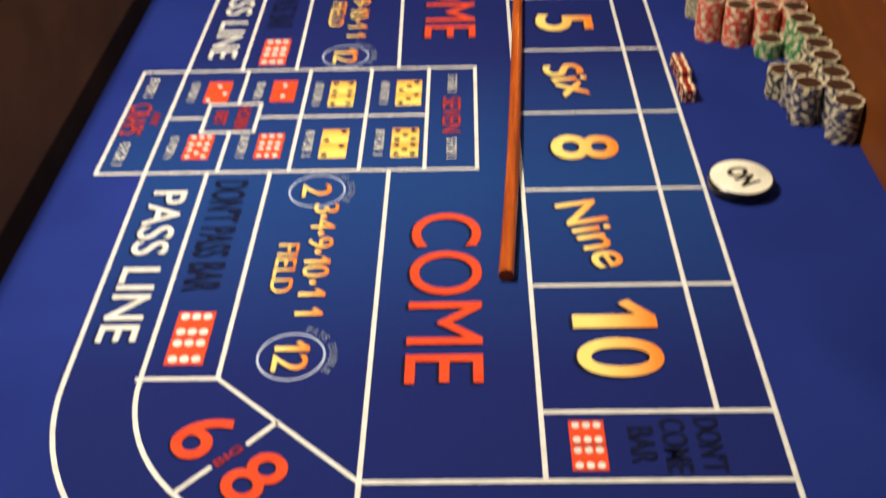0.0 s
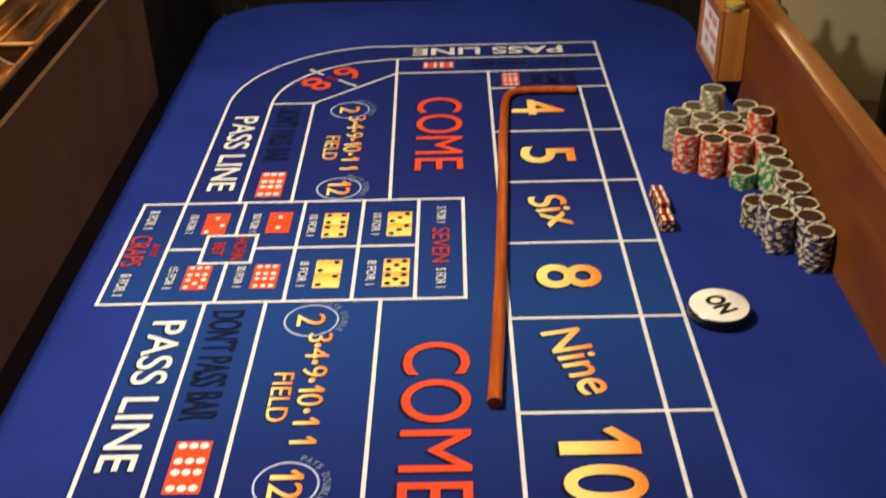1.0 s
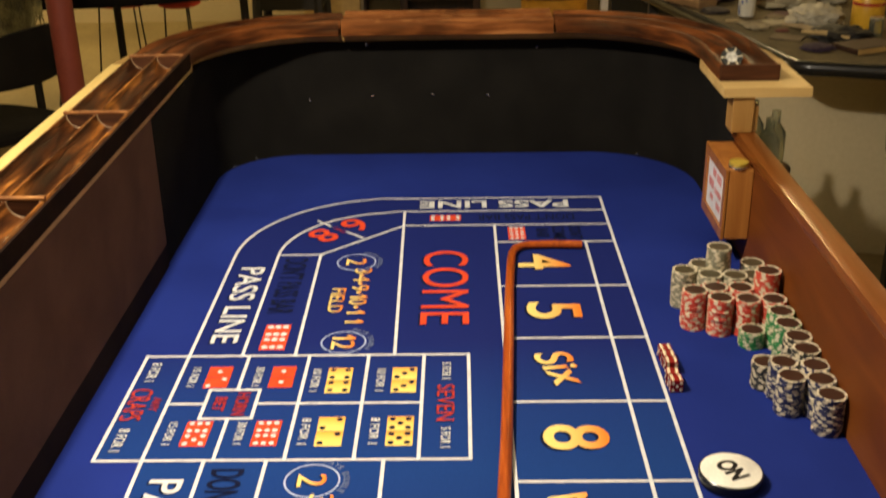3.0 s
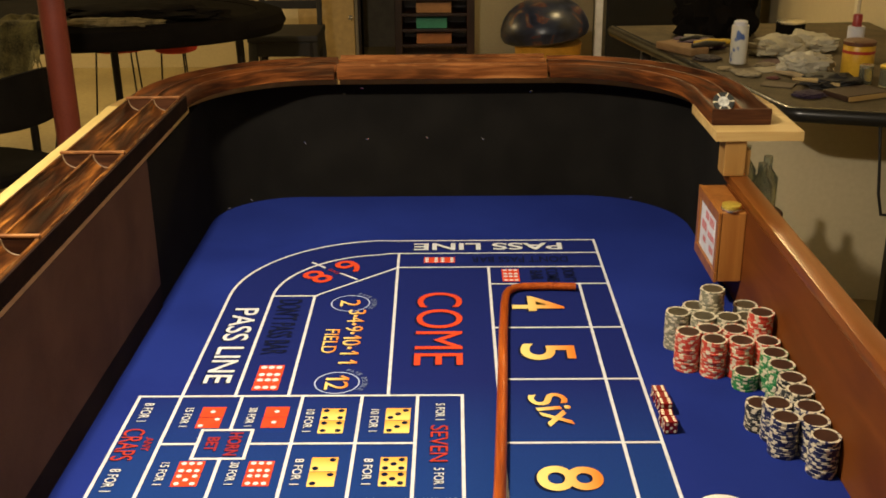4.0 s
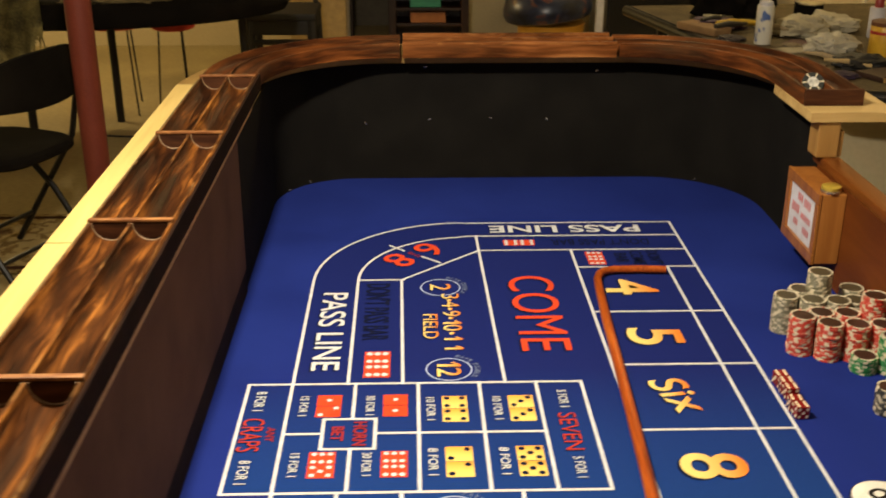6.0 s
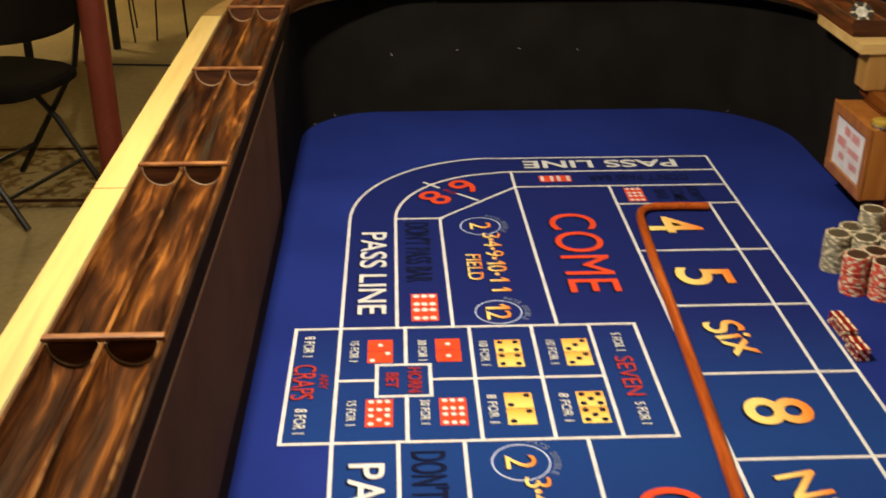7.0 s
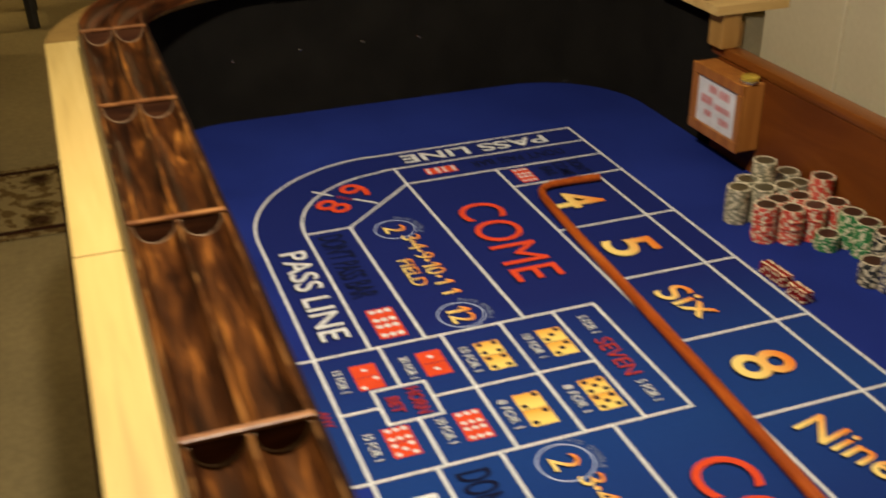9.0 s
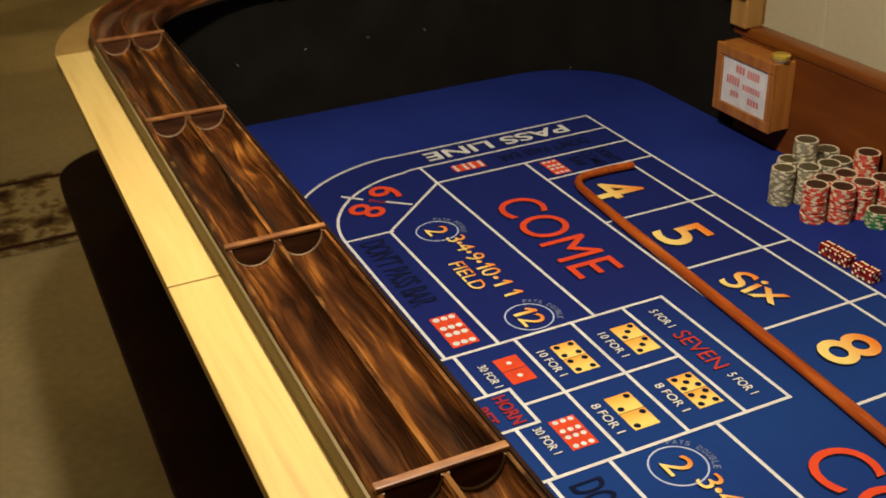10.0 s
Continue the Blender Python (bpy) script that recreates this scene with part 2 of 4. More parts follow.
def rug_material():
    """A cream runner with brown motifs and dark red bands along its edges."""
    m, nt, b = nodes_of("patterned_rug", 0.95, 0, 0.1)
    v = coords(nt)
    vo = node(nt, "ShaderNodeTexVoronoi", Scale=6.5)
    nt.links.new(v, vo.inputs["Vector"])
    mo = ramp(nt, vo.outputs["Distance"], [(0.16, (0.07, 0.035, 0.014)), (0.3, (0.22, 0.165, 0.065)), (0.36, (0.36, 0.28, 0.13))])
    nz = ramp(nt, noise_out(nt, v, 24, 3), [(0.42, (0.35, 0.25, 0.12)), (0.52, (1, 1, 1))])
    mix = nt.nodes.new("ShaderNodeMix")
    mix.data_type, mix.blend_type = "RGBA", "MULTIPLY"
    mix.inputs["Factor"].default_value = 0.8
    nt.links.new(mo, mix.inputs["A"])
    nt.links.new(nz, mix.inputs["B"])
    sp = nt.nodes.new("ShaderNodeSeparateXYZ")
    nt.links.new(v, sp.inputs[0])
    ab = nt.nodes.new("ShaderNodeMath")
    ab.operation = "ABSOLUTE"
    nt.links.new(sp.outputs[1], ab.inputs[0])
    edge = ramp(nt, ab.outputs[0], [(0.235, (0, 0, 0)), (0.24, (1, 1, 1)), (0.265, (1, 1, 1)), (0.27, (0.15, 0.15, 0.15))])
    mx = nt.nodes.new("ShaderNodeMix")
    mx.data_type = "RGBA"
    nt.links.new(edge, mx.inputs["Factor"])
    nt.links.new(mix.outputs["Result"], mx.inputs["A"])
    mx.inputs["B"].default_value = (0.04, 0.013, 0.007, 1)
    nt.links.new(mx.outputs["Result"], b.inputs["Base Color"])
    bump(nt, b, noise_out(nt, v, 300, 2), 0.4, 0.003)
    return m


M_RUG = rug_material()
M_TABLEDARK = mottled("dull_black_vinyl", (0.006, 0.005, 0.004), (0.012, 0.01, 0.008), 9, 0.95, 200, 0.2, 0, 0.03)


def glass(name, tint):
    m, nt, b = nodes_of(name, 0.05)
    b.inputs["Base Color"].default_value = (*tint, 1)
    b.inputs["Transmission Weight"].default_value = 0.9
    return m


M_GLASS = glass("clear_glass", (0.55, 0.6, 0.5))

# ---- builders ----


def mesh_of(bm, mats, smooth=False):
    me = bpy.data.meshes.new("mesh")
    bm.normal_update()
    bm.to_mesh(me)
    bm.free()
    for m in mats if isinstance(mats, (list, tuple)) else [mats]:
        me.materials.append(m)
    if smooth:
        for p in me.polygons:
            p.use_smooth = True
        me.set_sharp_from_angle(angle=radians(40))
    return me


def part(name, bm, mats, parent, label="", smooth=False):
    ob = new(name, mesh_of(bm, mats, smooth))
    ob.parent = parent
    return tagged(ob, label)


def thing(name, loc=(0, 0, 0), label="", category="", group="", kind="", rz=0):
    ob = new(name)
    ob.matrix_basis = pose(*loc, 0, 0, rz)
    return tagged(ob, label, category, group, kind)


def solid(name, bm, mats, loc=(0, 0, 0), label="", category="", group="", kind="", rz=0, smooth=False):
    ob = new(name, mesh_of(bm, mats, smooth))
    ob.matrix_basis = pose(*loc, 0, 0, rz)
    return tagged(ob, label, category, group, kind)


def quad(bm, pts, mi=0):
    f = bm.faces.new([bm.verts.new(p) for p in pts])
    f.material_index = mi
    return f


def box(x0, x1, y0, y1, z0, z1, bevel=0.0, bm=None, m=None, mi=0):
    out = bm or bmesh.new()
    t = bmesh.new()
    bmesh.ops.create_cube(t, size=1)
    for v in t.verts:
        v.co = ((x0 + x1) / 2 + v.co.x * (x1 - x0), (y0 + y1) / 2 + v.co.y * (y1 - y0), (z0 + z1) / 2 + v.co.z * (z1 - z0))
    if bevel:
        bmesh.ops.bevel(t, geom=t.edges[:], offset=bevel, segments=2, profile=0.6, affect="EDGES")
    merge(out, t, m, mi)
    return out


def merge(out, t, m=None, mi=0):
    if m is not None:
        t.transform(m)
    idx = {v: out.verts.new(v.co) for v in t.verts}
    for f in t.faces:
        nf = out.faces.new([idx[v] for v in f.verts])
        nf.material_index, nf.smooth = mi, f.smooth
    t.free()


def lathe(profile, n=24, bm=None, m=None, mi=0):
    """Turns (radius, height) pairs round the z axis."""
    out, t, rings = bm or bmesh.new(), bmesh.new(), []
    for r, z in profile:
        rings.append([t.verts.new((r * math.cos(2 * math.pi * i / n), r * math.sin(2 * math.pi * i / n), z)) for i in range(n)] if r > 1e-6 else [t.verts.new((0, 0, z))])
    for a, b in zip(rings, rings[1:]):
        for i in range(n):
            j = (i + 1) % n
            q = [a[i % len(a)], a[j % len(a)], b[j % len(b)], b[i % len(b)]]
            q = list(dict.fromkeys(q))
            if len(q) > 2:
                t.faces.new(q)
    for ring, flip in ((rings[0], True), (rings[-1], False)):
        if len(ring) > 1:
            t.faces.new(ring[::-1] if flip else ring)
    merge(out, t, m, mi)
    return out


def tube(points, r, n=10, bm=None, mi=0):
    """A round bar along points; r is one radius or one for each point."""
    out, t = bm or bmesh.new(), bmesh.new()
    pts = [Vector(p) for p in points]
    rs = r if isinstance(r, (list, tuple)) else [r] * len(pts)
    rings, up = [], Vector((0.123, 0.3, 0.94)).normalized()
    for i, p in enumerate(pts):
        d = (pts[min(i + 1, len(pts) - 1)] - pts[max(i - 1, 0)]).normalized()
        s = d.cross(up if abs(d.dot(up)) < 0.95 else Vector((1, 0, 0))).normalized()
        w = s.cross(d)
        rings.append([t.verts.new(p + rs[i] * (math.cos(2 * math.pi * k / n) * s + math.sin(2 * math.pi * k / n) * w)) for k in range(n)])
    for a, b in zip(rings, rings[1:]):
        for k in range(n):
            t.faces.new((a[k], a[(k + 1) % n], b[(k + 1) % n], b[k]))
    t.faces.new(rings[0][::-1])
    t.faces.new(rings[-1])
    bmesh.ops.recalc_face_normals(t, faces=t.faces[:])
    merge(out, t, None, mi)
    return out


def sweep(path, profile, bm=None, closed_profile=True):
    """Carries (across, height) pairs along a level path of (x, y); across is positive to the left of the way."""
    t = bm or bmesh.new()
    rings, uv = [], t.loops.layers.uv.new("along")
    far, wide = [0.0], [0.0]
    for p, q in zip(path, path[1:]):
        far.append(far[-1] + (Vector(q) - Vector(p)).length)
    for p, q in zip(profile, profile[1:]):
        wide.append(wide[-1] + (Vector(q) - Vector(p)).length)
    place = {}
    for i, p in enumerate(path):
        a, b = Vector(path[max(i - 1, 0)]), Vector(path[min(i + 1, len(path) - 1)])
        d = (b - a).normalized()
        nrm = Vector((-d.y, d.x))
        rings.append([t.verts.new((p[0] + nrm.x * u, p[1] + nrm.y * u, z)) for u, z in profile])
        place.update({v: (far[i], w) for v, w in zip(rings[-1], wide)})
    n = len(profile)
    for a, b in zip(rings, rings[1:]):
        for k in range(n if closed_profile else n - 1):
            t.faces.new((a[k], a[(k + 1) % n], b[(k + 1) % n], b[k]))
    if closed_profile:
        t.faces.new(rings[0][::-1])
        t.faces.new(rings[-1])
    bmesh.ops.recalc_face_normals(t, faces=t.faces[:])
    for f in t.faces:
        for lp in f.loops:
            lp[uv].uv = place[lp.vert]
    return t


def arc(cx, cy, r, a0, a1, n=16):
    return [(cx + r * math.cos(radians(a0 + (a1 - a0) * i / n)), cy + r * math.sin(radians(a0 + (a1 - a0) * i / n))) for i in range(n + 1)]

# ---- room ----
solid("floor", box(-4.5, 2.2, -3.5, 7.2, -0.1, 0), M_FLOOR, label="worn tan concrete basement floor", category="floor", kind="structure")
solid("ceiling", box(-4.5, 2.2, -3.5, 7.2, 2.4, 2.5), M_CEIL, label="plain dull basement ceiling", category="ceiling", kind="structure")
wn = thing("wall_north", label="beige basement wall with a dark doorway in it", category="wall", kind="structure")
part("wall_panel", box(-4.5, -0.53, 6.2, 6.35, 0, 2.4), M_WALL, wn)
part("wall_panel", box(-0.26, 2.2, 6.2, 6.35, 0, 2.4), M_WALL, wn)
part("wall_panel", box(-0.53, -0.26, 6.2, 6.35, 2.1, 2.4), M_WALL, wn)
part("doorway_back", box(-0.7, -0.1, 6.9, 6.98, 0, 2.4), plain("grey_passage", (0.16, 0.14, 0.1), 0.8), wn, "dim grey passage wall behind the doorway")
part("door_frame", box(-0.55, -0.53, 6.17, 6.36, 0, 2.1, 0.003), M_MAHOG, wn, "dark stained door frame")
solid("wall_south_east", box(1.45, 1.6, -3.5, 1.62, 0, 2.4), M_WALLR, label="pale panelled wall that juts into the basement", category="wall", kind="structure")
solid("wall_east", box(1.92, 2.05, -3.5, 6.2, 0, 2.4), M_WALL, label="pale panelled basement wall", category="wall", kind="structure")
solid("trim", box(1.437, 1.45, 1.26, 1.29, 0, 2.4, 0.004), M_WALLR, label="narrow pale strip over a panel joint", category="trim", kind="structure")
for yy in (2.42, 3.64):
    solid("trim", box(1.905, 1.92, yy - 0.02, yy + 0.02, 0, 2.4, 0.004), M_WALLR, label="narrow pale strip over a panel joint", category="trim", kind="structure")
solid("wall_west", box(-4.65, -4.5, -3.5, 7.2, 0, 2.4), M_WALL, label="beige basement wall", category="wall", kind="structure")
solid("wall_south", box(-4.5, 2.2, -3.65, -3.5, 0, 2.4), M_WALL, label="beige basement wall", category="wall", kind="structure")
solid("door", box(-0.95, -0.57, 6.12, 6.17, 0.01, 2.05, 0.006), plain("tan_door", (0.42, 0.3, 0.13), 0.6), label="plain tan wooden door standing against the wall", category="door")

knob = solid("door_knob", lathe([(0.008, 0), (0.008, 0.02), (0.018, 0.028), (0.02, 0.04), (0.012, 0.05), (0.0, 0.051)], 20, None, Matrix.Rotation(radians(90), 4, "X")), M_SILVER, (-0.592, 6.1205, 0.35), "small bright metal knob on the tan door", "door knob", smooth=True)

# ---- the dice table ----
Z = 0.75
L_OUT = arc(-0.255, 0.91, 0.17, 180, 90, 10)
R_OUT = arc(0.38, 0.86, 0.22, 90, 0, 12)
EDGE = [(-0.425, -1.08), *L_OUT, *R_OUT, (0.6, -1.08)]
table = thing("dice_table", label="home-built casino dice table with dark padded walls and burnt wood rail", category="game table")
bm = bmesh.new()
lo = [bm.verts.new((x, y, 0.7245)) for x, y in EDGE]
hi = [bm.verts.new((x, y, Z - 0.006)) for x, y in EDGE]
bm.faces.new(hi[::-1])
bm.faces.new(lo)
for i in range(len(lo)):
    j = (i + 1) % len(lo)
    bm.faces.new((lo[i], hi[i], hi[j], lo[j]))
bmesh.ops.recalc_face_normals(bm, faces=bm.faces[:])
part("bed", bm, M_MAHOG, table)
# padded walls: brown fabric along the side, black round the end
part("side_panel", box(-0.437, -0.421, -1.08, 0.47, Z + 0.042, 1.024, 0.0015), M_BROWNPAD, table, "brown fabric covered side panel")
# dark strip added for the shade that gathers at the panel's foot
part("foot_shade_strip", box(-0.437, -0.4215, -1.08, 0.47, Z - 0.005, Z + 0.0418, 0.001), mottled("foot_shade", (0.011, 0.007, 0.0062), (0.021, 0.0125, 0.011), 9, 0.95, 700, 0.3, 0, 0.1, dist=0.0006), table, "dark strip standing in for shade along the foot of the side panel")
part("panel_edge", box(-0.437, -0.4205, -1.08, 0.655, 1.0245, 1.033, 0.0008), M_TAN, table, "pale plywood edge over the panel")
part("end_wall", sweep([(-0.425, 0.47), *L_OUT, *R_OUT, (0.6, 0.6)], [(0, Z - 0.005), (0, 1.016), (0.018, 1.016), (0.018, Z - 0.005)]), M_BLACKPAD, table, "matt black padded end wall", True)
part("near_wall", box(-0.437, 0.61, -1.1, -1.083, 0.7245, 0.98, 0.002), M_BLACKPAD, table)
# dealer's side: low cherry wall with a capped top
part("dealer_wall", box(0.6, 0.622, -1.08, 0.6, Z - 0.025, 0.9315, 0.001), M_CHERRY, table, "reddish brown cherry panel")
part("wall_cap", box(0.598, 0.634, -1.08, 0.625, 0.932, 0.952, 0.007), M_TRIM, table, "varnished cherry cap with a rounded edge", True)
post = part("rail_post", box(0.586, 0.624, 0.575, 0.62, 0.9525, 1.018, 0.002), M_POST, table, "amber pine post under the rail end")
part("side_block", box(0.6245, 0.634, 0.58, 0.615, 0.9525, 1.0, 0.002), M_POST, post)
# rail
PL = [(-0.475, -1.06), (-0.475, 0.74)]
P1 = [(-0.475, 0.742), (-0.475, 0.78), *arc(-0.175, 0.78, 0.3, 180, 90, 18)[1:], (-0.158, 1.08)]
P2 = [(-0.152, 1.08), (0.304, 1.08)]
P3 = [(0.31, 1.08), *arc(0.322, 0.78, 0.3, 90, 0, 18), (0.622, 0.625)]


def rail_profile(lift=0.0, hw=0.053, top=1.065, base=1.036, gr=0.0225):
    pts = [(-hw, base), (-hw, top - 0.004 + lift), (-hw + 0.003, top + lift)]
    for c in (-0.0245, 0.0245):
        pts += [(c - gr * math.cos(math.pi * k / 10), top + lift - gr * math.sin(math.pi * k / 10)) for k in range(11)]
    return pts + [(hw - 0.003, top + lift), (hw, top - 0.004 + lift), (hw, base)]


rails = thing("chip_rail", (0, 0, 0), "double-grooved chip rail of burnt and varnished dark wood", "chip rail")
part("straight_rail", sweep(PL, rail_profile()), M_RAIL, rails, "", True)
part("curved_rail", sweep(P1, rail_profile()), M_RAILX, rails, "", True)
part("end_rail", sweep(P2, rail_profile(0.004, 0.054)), M_BLOCK, rails, "lighter reddish stained rail block", True)
part("curved_rail", sweep(P3, rail_profile()), M_RAILX, rails, "", True)
part("rail_end_cap", box(0.569, 0.675, 0.616, 0.6245, 1.0365, 1.0655, 0.001), M_DIVDARK, rails, "dark brown end of the rail")
for yy in (-0.785, -0.409, -0.018, 0.362, 0.738):
    wide = 0.0515
    t = bmesh.new()
    n0 = Matrix.Translation((-0.475, yy, 0))
    box(-wide, wide, -0.004, 0.004, 1.0655, 1.0695, 0.0012, t, n0)
    d = part("divider", t, M_DIV, rails, "thin orange-brown divider strip")
    for c in (-0.0245, 0.0245):
        t = bmesh.new()
        ring = [(c - 0.0222 * math.cos(math.pi * k / 12), 1.0645 - 0.0222 * math.sin(math.pi * k / 12)) for k in range(13)]
        for s in (-0.0045, 0.0045):
            t.faces.new([t.verts.new((-0.475 + u, yy + s, z)) for u, z in (ring if s < 0 else ring[::-1])])
        part("groove_stop", t, M_DIVDARK, d, "half-round dark wooden stop in the groove")
        part("stop_rim", tube([(-0.475 + u, yy - 0.0052, z + 0.0006) for u, z in ring], 0.0013, 6), M_RIM, d, "pale worn rim of the stop")
# pine ledge under the rail
part("outer_strip", box(-0.5315, -0.5285, -1.06, 0.741, 1.036, 1.0605, 0.0008), M_OLIVE, rails, "unvarnished olive-tan outer face of the rail")
part("rail_lip", box(-0.4225, -0.4185, -1.06, 0.77, 1.0335, 1.0635, 0.001), mottled("brown_black_strip", (0.008, 0.004, 0.0025), (0.02, 0.009, 0.005), 20, 0.85, 300, 0.2, 0, 0.06), rails, "black strip along the inner face of the rail")
for y0, y1 in ((-1.06, -0.0115), (-0.0085, 0.804)):
    part("ledge_board", box(-0.585, -0.425, y0, y1, 1.02, 1.0355, 0.0015), M_PINE, rails, "pale raw pine ledge board")
part("ledge_end", sweep(P1, [(-0.03, 1.02), (-0.03, 1.034), (0.111, 1.034), (0.111, 1.02)]), M_ENDPLY, rails, "tan plywood ledge round the corner")
part("ledge_end", sweep([(-0.157, 1.08), *P3[:-1]], [(-0.03, 1.02), (-0.03, 1.034), (0.1, 1.034), (0.1, 1.02)]), M_ENDPLY, rails)
t = sweep([(0.622, 0.78), (0.622, 0.57)], [(-0.055, 1.019), (-0.055, 1.0358), (0.1, 1.0358), (0.1, 1.019)])
part("ledge_tip", t, M_PINEX, rails, "pale raw pine ledge end")
# outer apron and legs
part("apron", sweep([(-0.45, -1.08), (-0.45, 0.91), *arc(-0.255, 0.91, 0.195, 180, 90, 12)[1:], *arc(0.38, 0.86, 0.245, 90, 0, 12), (0.625, 0.62)], [(-0.006, 0.7245), (0.006, 0.7245), (0.006, 1.019), (-0.006, 1.019)]), M_MAHOG, table, "dark stained outer skin of the wall", True)
BOARD = [(-0.607, -1.12), (-0.607, 1.05), *arc(-0.467, 1.05, 0.14, 180, 90, 10)[1:], *arc(0.47, 1.045, 0.145, 90, 0, 10), (0.615, -1.12)]
bm = bmesh.new()
rings = [[bm.verts.new((x * k, y * k, z)) for x, y in BOARD] for z, k in ((0.699, 0.996), (0.702, 1.0), (0.721, 1.0), (0.724, 0.996))]
for a, b in zip(rings, rings[1:]):
    for i in range(len(BOARD)):
        j = (i + 1) % len(BOARD)
        bm.faces.new((a[i], b[i], b[j], a[j]))
bm.faces.new(rings[0])
bm.faces.new(rings[-1][::-1])
bmesh.ops.recalc_face_normals(bm, faces=bm.faces[:])
part("base_board", bm, M_BOARD, table, "dark stained base board wider than the walls")
for lx, ly in ((-0.42, -0.95), (0.5, -0.95), (-0.42, 0.95), (0.5, 0.95)):
    part("leg", box(lx - 0.04, lx + 0.04, ly - 0.04, ly + 0.04, 0, 0.6985, 0.006), M_MAHOG, table)

# ---- felt and its print ----
bm = bmesh.new()
bm.faces.new([bm.verts.new((x, y, Z)) for x, y in EDGE][::-1])
bmesh.ops.recalc_face_normals(bm, faces=bm.faces[:])
felt = solid("felt_layout", bm, M_FELT, label="royal blue felt cloth printed with a dice game layout", category="table felt")
if felt.data.polygons[0].normal.z < 0:
    felt.data.flip_normals()
ZG, ZS, ZI, ZP = Z + 0.0004, Z + 0.0008, Z + 0.0012, Z + 0.0017
W = 0.0049
XO, XD, XF, XC, XP, XL, XM, XR = -0.31, -0.23, -0.15, 0.0, 0.111, 0.166, 0.332, 0.386
XQ, YP, YF, YC, YI, YO, YD, YB, YA = -0.373, 0.1357, 0.509, 0.643, 0.717, 0.788, 0.559, 0.37, 0.185
CX, RO, RI = -0.028, {1: 0.282, -1: 0.275}, {1: 0.203, -1: 0.199}


def flat_poly(pts, z):
    t = bmesh.new()
    f = t.faces.new([t.verts.new((x, y, z)) for x, y in pts])
    t.normal_update()
    if f.normal.z < 0:
        f.normal_flip()
    return t


def stroke(pts, w=W, z=ZI):
    """A printed line of even width along points."""
    t = bmesh.new()
    rows = []
    for i, p in enumerate(pts):
        a, b = Vector(pts[max(i - 1, 0)]), Vector(pts[min(i + 1, len(pts) - 1)])
        d = (b - a).normalized() * (w / 2)
        ex = -d if i == 0 else d if i == len(pts) - 1 else Vector((0, 0))
        q = Vector(p) + ex
        rows.append((t.verts.new((q.x - d.y, q.y + d.x, z)), t.verts.new((q.x + d.y, q.y - d.x, z))))
    for (a, b), (c, e) in zip(rows, rows[1:]):
        t.faces.new((b, e, c, a))
    return t


def line(*pts, w=W, mat=M_WHITE, name="printed_line", label="", z=ZI):
    return part(name, stroke(pts, w, z), mat, felt, label)


ground = [(XO, -YF), (XO, YF), *[(CX + RO[1] * math.cos(radians(a)), YF + RO[1] * math.sin(radians(a))) for a in range(170, 90, -10)], (CX, YO), (XR, YO), (XR, -YO), (CX, -YO),
          *[(CX + RO[-1] * math.cos(radians(a)), -YF - RO[-1] * math.sin(radians(a))) for a in range(100, 180, 10)]]
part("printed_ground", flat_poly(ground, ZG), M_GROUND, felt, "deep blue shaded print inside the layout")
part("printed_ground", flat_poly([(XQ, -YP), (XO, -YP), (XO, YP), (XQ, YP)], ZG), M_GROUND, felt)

for s in (1, -1):
    line((XO, s * YP), (CX - RO[s], s * YF), *[(CX + RO[s] * math.cos(radians(a)), s * (YF + RO[s] * math.sin(radians(a)))) for a in range(175, 90, -5)], (CX, s * YO), (XR, s * YO))
    line((XD, s * YP), (CX - RI[s], s * YF), *[(CX + RI[s] * math.cos(radians(a)), s * (YF + RI[s] * math.sin(radians(a)))) for a in range(175, 90, -5)], (CX, s * YI), (XR, s * YI))
    line((XF, s * YP), (XF - 0.002 * (1 + s), s * YF), (XC - 0.0045 * (1 + s), s * YC))
    line((XD, s * YF), (XF, s * YF), z=ZI + 0.0001)
    line((XC, s * YP), (XC - 0.0045 * (1 + s), s * YC), (XC - 0.005 * (1 + s), s * YI), z=ZI + 0.0001)
    line((XC - 0.0045 * (1 + s), s * YC), (XR, s * YC), z=ZI + 0.0002)
    line((XL, s * YD), (XR, s * YD), z=ZI + 0.0002)
    line((XL, s * YB), (XR, s * YB), z=ZI + 0.0002)
    line((XL, s * YA), (XR, s * YA), z=ZI + 0.0002)
    line((XQ, s * YP), (XP, s * YP), z=ZI + 0.0003)
    line((-0.169 - 0.008 * s, s * 0.661 + 0.01), (-0.144 - 0.007 * s, s * 0.635 + 0.01))
    line((-0.111 - 0.005 * s, s * 0.605 + 0.01), (-0.084, s * 0.578 + 0.008))
line((XL, 0), (XR, 0), z=ZI + 0.0002)
line((XR, -YO), (XR, YO), z=ZI + 0.0004)
line((XM, -YD), (XM, YD), z=ZI + 0.0004)
line((XL, -YC), (XL, YC), z=ZI + 0.0004)
line((XQ, -YP), (XQ, YP), z=ZI + 0.0004)
line((XP, -YP), (XP, YP), z=ZI + 0.0004)
C1, C2, C3, C4 = -0.2185, -0.1275, -0.0385, 0.0445
line((XO, -YP), (XO, YP), z=ZI + 0.0004)
for c in (C2, C3, C4):
    line((c, -YP), (c, YP), z=ZI + 0.0004)
HX0, HX1, HY = -0.2575, -0.1865, 0.0375
for s in (1, -1):
    line((C1, s * HY), (C1, s * YP), z=ZI + 0.0004)
    line((HX0, s * HY), (HX1, s * HY), z=ZI + 0.0002)
line((HX0, -HY), (HX0, HY), z=ZI + 0.0004)
line((HX1, -HY), (HX1, HY), z=ZI + 0.0004)
